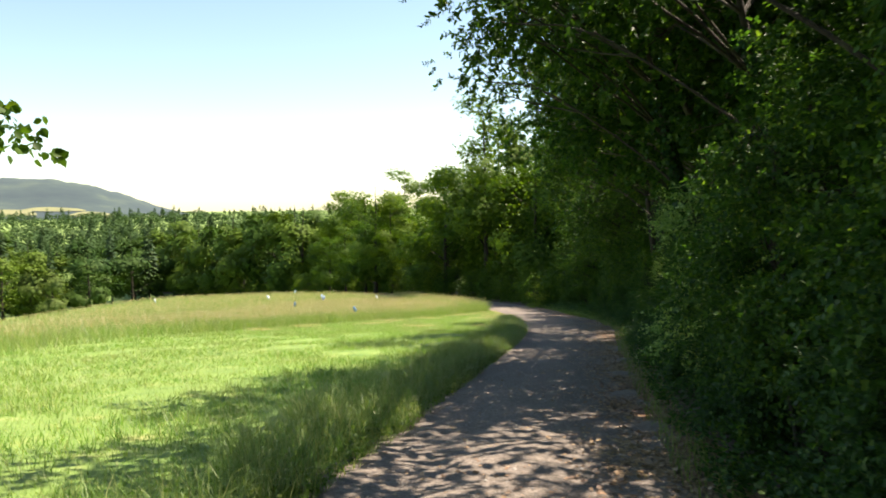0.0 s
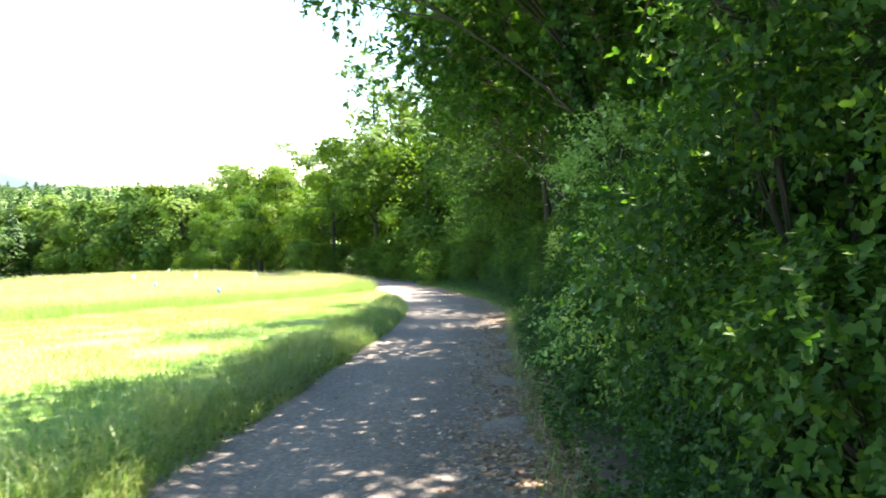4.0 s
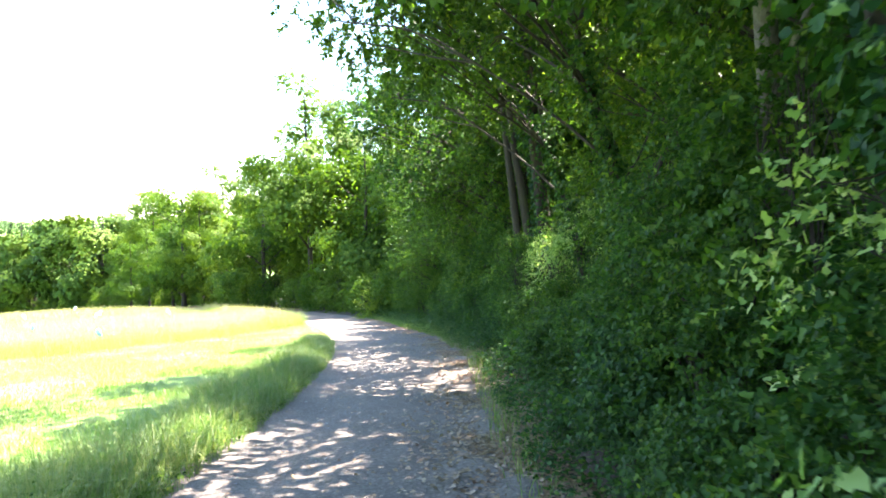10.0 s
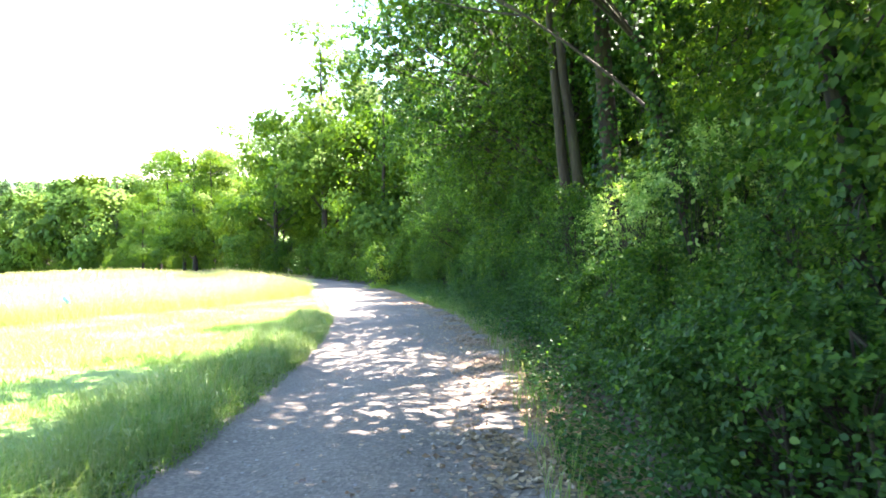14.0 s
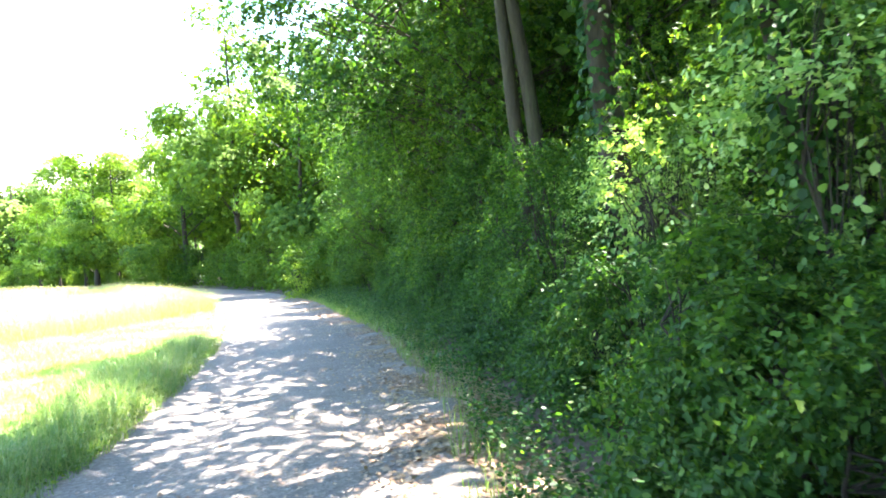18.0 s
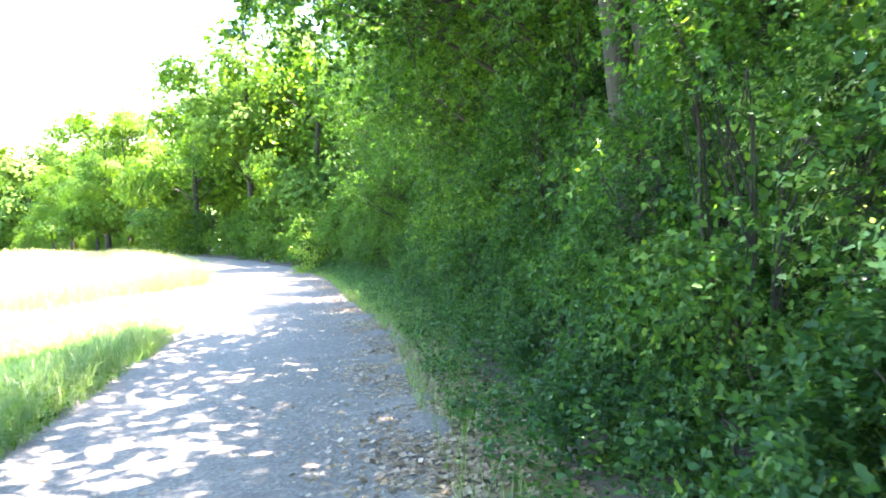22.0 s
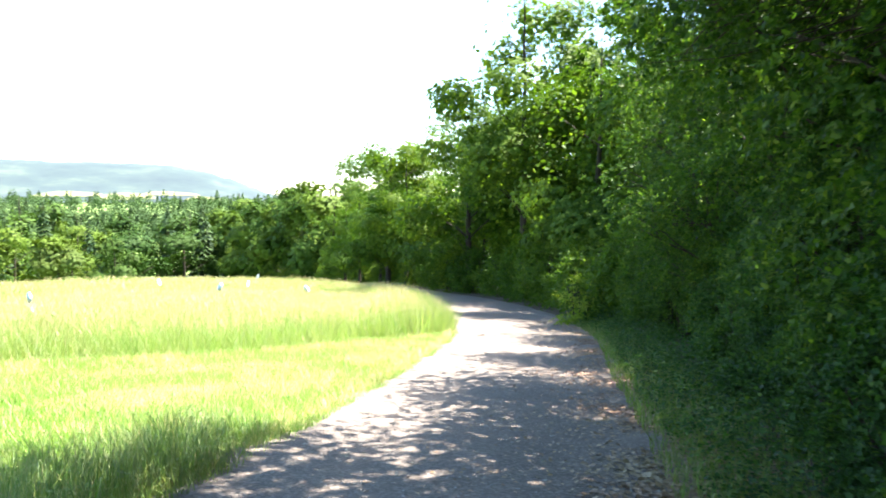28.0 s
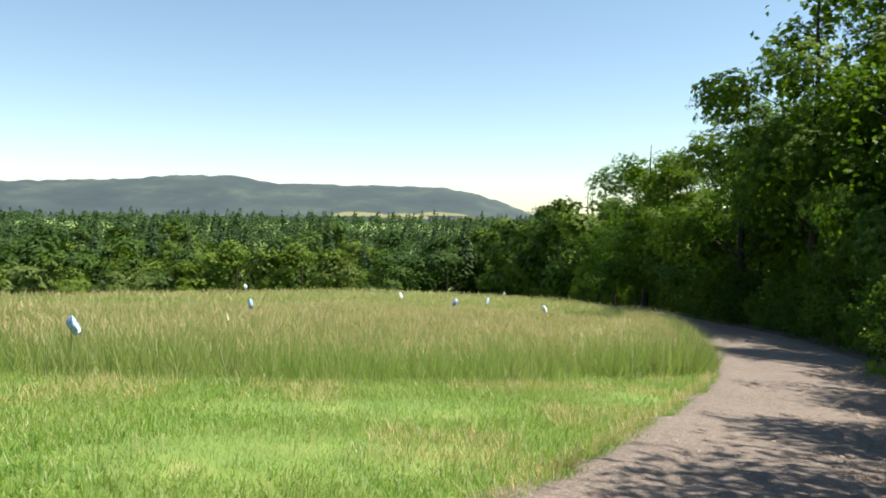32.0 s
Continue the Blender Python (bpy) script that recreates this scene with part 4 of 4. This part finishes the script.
r = np.random.default_rng(81)
X, Y, H, W = [], [], [], []
n = 620000
x, y = scatter(r, n, -21, -1.8, -2, 52)
off = np.maximum(road_left(y) - x, 0)
k = (off > 0.05) & (x > tall_from(y) - 0.4) & (r.uniform(0, 1, n) < np.clip(1.15 / (1 + off * 0.35), 0.16, 1))
X, Y = x[k], y[k]
W, H = 0.009 + 0.0011 * off[k], r.uniform(0.05, 0.13, k.sum()) * (1 + 0.5 * np.sin(X * 1.7 + np.sin(Y)) * np.sin(Y * 1.3))
x, y = scatter(r, 260000, -17, -3, 27, 53)
k = (x < road_left(y) - 0.05) & (x > tall_from(y) - 0.3)
X, Y = np.concatenate([X, x[k]]), np.concatenate([Y, y[k]])
W, H = np.concatenate([W, np.full(k.sum(), 0.012)]), np.concatenate([H, r.uniform(0.05, 0.13, k.sum())])
blades("meadow_grass", "short bright green meadow grass with dry tufts", r, X, Y, H, W, GRASS_MOWN, 1.0, bend=False)

x, y = scatter(r, 420000, -9, -1.9, -3, 52)
d = road_left(y) - x
k = (d > -0.05) & (d < np.clip(1.25 + 0.35 * np.sin(y * 0.9) + 0.2 * np.sin(y * 2.3) - np.maximum(y - 34.5, 0) * 0.45, 0.12, 3)) & tufted(r, x, y, 0.35)
x, y, d = x[k], y[k], d[k]
blades("verge_grass", "long lush grass along the edge of the track", r, x, y, r.uniform(0.28, 0.66, len(x)) * np.clip(0.4 + d * 1.6, 0.35, 1) * np.clip(1.5 - d * 0.5, 0.6, 1) * np.clip((38.5 - y) / 3, 0.3, 1), np.full(len(x), 0.0065), GRASS_VERGE, 1.0)

X, Y, H, W = [], [], [], []
for n, x0, x1, y0, y1, w in ((270000, -26, -7, 30, 66, 0.010), (150000, -46, -14, 6, 90, 0.018), (110000, -130, -20, 0, 200, 0.05)):
    x, y = scatter(r, n, x0, x1, y0, y1)
    x, y = x + r.normal(0, 0.06, n) * (x1 - x0), y + r.normal(0, 0.04, n) * (y1 - y0)
    k = (x < np.minimum(road_left(y) - 0.1, tall_from(y) + r.normal(0, 0.2, n)))
    X.append(x[k]), Y.append(y[k]), W.append(np.full(k.sum(), w)), H.append(r.uniform(0.4, 0.8, k.sum()))
x, y = scatter(r, 90000, -22, -6.5, 48.5, 74)                     # rank growth where the track bends
d = road_left(y) - x
k = (d > 0.15) & (d < 3.2) & (x < tall_from(y) + 0.3)
X.append(x[k]), Y.append(y[k]), W.append(np.full(k.sum(), 0.012)), H.append(r.uniform(0.6, 1.15, k.sum()) * np.clip(0.55 + d[k] * 0.6, 0.5, 1))
X, Y, H, W = map(np.concatenate, (X, Y, H, W))
H = H * (1 + 0.16 * np.sin(X * 0.9 + 1.4 * np.sin(Y * 0.5)) * np.sin(Y * 0.8 + np.sin(X * 0.6)))
blades("tall_meadow_grass", "uncut meadow grass standing tall", r, X, Y, H, W, GRASS_TALL, 0.75, bend=False)
k = r.uniform(0, 1, len(X)) < np.where(tall_from(Y) - X < 1.0, 0.05, np.where(Y > 50, 0.34, 0.22))
x, y, h = X[k], Y[k], H[k]
blades("grass_seed_heads", "ripe brownish seed heads above the uncut meadow", r, x, y, r.uniform(0.14, 0.25, len(x)), W[k] * 0.9, SEED, 0.8, bend=False, lift=h * 0.85)

# grass and herbs at the wood's foot
x, y = scatter(r, 300000, -6, 1.6, -3, 60)
d = x - road_right(y)
k = (d > -0.1) & (d < 0.3 + np.clip((y - 29) * 0.12, 0, 1.1)) & tufted(r, x + 5, y * 0.8, 0.12) & (r.uniform(0, 1, len(x)) < np.clip(0.35 + (y - 28) * 0.05, 0.35, 1))
x, y = x[k], y[k]
blades("wood_edge_grass", "thin grass tufts along the foot of the wood", r, x, y, r.uniform(0.12, 0.38, len(x)), np.full(len(x), 0.008), GRASS_VERGE, 0.6)


def ground_leaves(name, label, n, near, far, lift, size, material, outline, upright, seed, category, meadow_side=False):
    """Low herbs or fallen leaves along the wood's foot, from near to far metres past the track's edge."""
    r = np.random.default_rng(seed)
    y = r.uniform(-3, 33 if meadow_side else 58, n)
    stand = 0.5 + 0.5 * np.sin(y * 2.1 + 1.5 * np.sin(y * 0.8))               # stands and gaps
    d = near + (far - near) * (r.uniform(0, 1, n) ** (1.2 - 0.5 * stand) if lift > 0.1 else np.clip(r.normal(0.55, 0.3, n) + 0.12 * np.sin(y * 1.7), -0.6, 1.3))
    x = road_left(y) - d if meadow_side else road_right(y) + d
    z = ground_z(x, y) + 0.015 + lift * r.uniform(0, 1, n) ** 1.2 * np.clip(0.3 + d, 0.2, 1.1) * (0.5 + 0.7 * stand)
    a = r.uniform(0, 6.28, n)
    axis = np.stack([np.cos(a), np.sin(a), r.uniform(-0.2, upright, n)], 1)
    normal = unit(np.array([0, 0, 1.0]) + r.normal(0, 0.12 + upright, (n, 3)))
    L = size * r.uniform(0.6, 1.3, n)
    me = mesh_from(name, *leaf_arrays(np.stack([x, y, z], 1), axis, normal, L, L * 0.75, outline, 0.15), material)
    return tagged(new(name, me), label, category, kind="stuff")


LITTER = blade_material("dry brown leaves", (0.13, 0.07, 0.04), (0.24, 0.14, 0.08), (0.38, 0.25, 0.15), 0.1)
ground_leaves("wood_edge_herbs", "low green herbs and nettles at the foot of the wood", 70000, 0.12, 1.5, 0.6, 0.045, LEAF_DARK, OVAL, 0.5, 91, "herbs")
ground_leaves("leaf_litter", "dry brown fallen leaves along the shady side of the track", 60000, -0.55, 0.75, 0.015, 0.06, LITTER, SIMPLE, 0.12, 92, "leaves")
ground_leaves("scattered_leaves", "dry leaves and twigs scattered over the gravel", 5000, -2.4, 0.1, 0.01, 0.05, LITTER, SIMPLE, 0.12, 97, "leaves")

ground_leaves("verge_herbs", "low broad-leaved herbs in the meadow verge of the track", 9000, 0.0, 0.9, 0.22, 0.05, LEAF_HAZEL, OVAL, 0.5, 94, "herbs", True)

# ranker tufts in the short grass
r = np.random.default_rng(96)
x, y = scatter(r, 130000, -18, -2.5, 0, 52)
clump = np.sin(x * 5.3 + 2.1 * np.sin(y * 2.7)) * np.sin(y * 4.9 + 1.9 * np.sin(x * 3.1))
k = (x < road_left(y) - 0.2) & (x > tall_from(y)) & (clump + r.normal(0, 0.2, len(x)) > 0.5)
blades("grass_tufts", "ranker green tufts in the short meadow grass", r, x[k], y[k], r.uniform(0.09, 0.22, k.sum()), np.full(k.sum(), 0.009), GRASS_VERGE, 0.9)

# straw-dry patches in the short grass at the bend
r = np.random.default_rng(95)
x, y = scatter(r, 150000, -16, -3, 30, 52)
patch = np.sin(x * 1.1 + 2 * np.sin(y * 0.6)) * np.sin(y * 0.9 + 1.5 * np.sin(x * 0.5)) + 0.4 * np.sin(x * 4.1) * np.sin(y * 3.7)
k = (x < road_left(y) - 0.15) & (x > tall_from(y)) & ((patch + r.normal(0, 0.25, len(x)) > 0.62) | (road_left(y) - x < 0.4) & (y > 35))
STRAW = blade_material("straw-dry grass", (0.36, 0.29, 0.13), (0.46, 0.38, 0.18), (0.58, 0.50, 0.28), 0.4)
blades("dry_grass", "straw-coloured dry patches in the short grass", r, x[k], y[k], r.uniform(0.08, 0.2, k.sum()), np.full(k.sum(), 0.01), STRAW, 0.9, bend=False)


def loose_stones():
    """Small loose stones over the track."""
    r = np.random.default_rng(93)
    n = 9000
    y = r.uniform(-2, 56, n)
    u = r.uniform(0, 1, n)
    x = road_left(y) + u * (road_right(y) - road_left(y))
    s = 0.006 + 0.016 * r.uniform(0, 1, n) ** 3
    c = np.stack([x, y, ground_z(x, y) + 0.008], 1)
    box = np.array([(1, 0, 0), (0, 1, 0), (-1, 0, 0), (0, -1, 0), (0, 0, 0.7), (0, 0, -1)], float)
    V = c[:, None] + box[None] * s[:, None, None] * r.uniform(0.6, 1.3, (n, 6, 1))
    tri = np.array([0, 1, 4, 1, 2, 4, 2, 3, 4, 3, 0, 4])
    idx = np.arange(n)[:, None] * 6 + tri[None]
    tagged(new("loose_stones", mesh_from("loose_stones", V.reshape(-1, 3), idx, np.full(n * 4, 3), STONE)), "small grey loose stones on the track", "stones", kind="stuff")


STONE = blade_material("grey limestone chips", (0.09, 0.084, 0.077), (0.15, 0.14, 0.13), (0.26, 0.245, 0.225), 0.0)
loose_stones()

# ---- warning flags in the uncut meadow: blue and white film tied to sticks ----
FILM = simple_material("blue and white plastic film", (0.10, 0.32, 0.80), (0.72, 0.80, 0.90), 14, 0.35, 0.2)
FILM_PALE = simple_material("white plastic film", (0.62, 0.70, 0.80), (0.8, 0.84, 0.88), 6, 0.4, 0.2)
STICK = simple_material("weathered stick", (0.20, 0.15, 0.10), (0.34, 0.27, 0.19), 14)


def flag(label, seed, film):
    """A stick with a bag of film tied to its top, hanging in folds."""
    r = np.random.default_rng(seed)
    root = tagged(new("meadow_flag"), label, "flag", "flags in the meadow")
    pole = bent(r, (0, 0, -0.2), (0.03, 0.02, 1.08), 6, 0.02)
    child("stick", mesh_from("stick", *tube_arrays(pole, np.linspace(0.014, 0.009, 6), 6), STICK, True), root)
    n, m = 16, 8
    V = []
    for j in range(m):
        s = j / (m - 1)
        for i in range(n):
            a = i * 2 * math.pi / n
            rad = 0.015 + 0.10 * math.sin(math.pi * min(s * 0.75 + 0.1, 1)) * (1 + 0.4 * math.sin(3 * a + seed + 2 * s) + 0.25 * math.sin(5 * a + 4 * s))
            V.append((0.03 + math.cos(a) * rad + 0.14 * s * s, 0.02 + math.sin(a) * rad * 0.55 + r.uniform(-0.02, 0.02) * s, 1.08 - 0.36 * s + (0.05 * math.sin(4 * a) + r.uniform(-0.035, 0.035)) * s))
    i, j = np.meshgrid(np.arange(n), np.arange(m - 1), indexing="ij")
    q = np.stack([j * n + i, j * n + (i + 1) % n, (j + 1) * n + (i + 1) % n, (j + 1) * n + i], -1).reshape(-1, 4)
    child("film", mesh_from("film", V, q, np.full(len(q), 4), film), root)
    knot = tube_arrays([(0.03, 0.02, 1.03), (0.03, 0.02, 1.06), (0.03, 0.02, 1.10)], [0.02, 0.026, 0.012], 8)
    child("knot", mesh_from("knot", *knot, film, True), root)
    return root


blue = flag("crumpled blue plastic film tied to a stick in the tall grass", 3, FILM)
white = flag("pale plastic film tied to a stick in the tall grass", 5, FILM_PALE)
plant(blue, [(-13.5, 39.8, 0.5, 0.8), (-20.8, 48.4, 2.2, 0.95), (-24.3, 63.2, 4.0, 1.0), (-27.0, 69.5, 5.0, 0.95)])
plant(white, [(-19.4, 63.7, 1.0, 0.95), (-31.6, 66.6, 0.2, 1.0), (-36.0, 83.9, 3.0, 1.0), (-41.0, 62.0, 2.0, 1.0)])
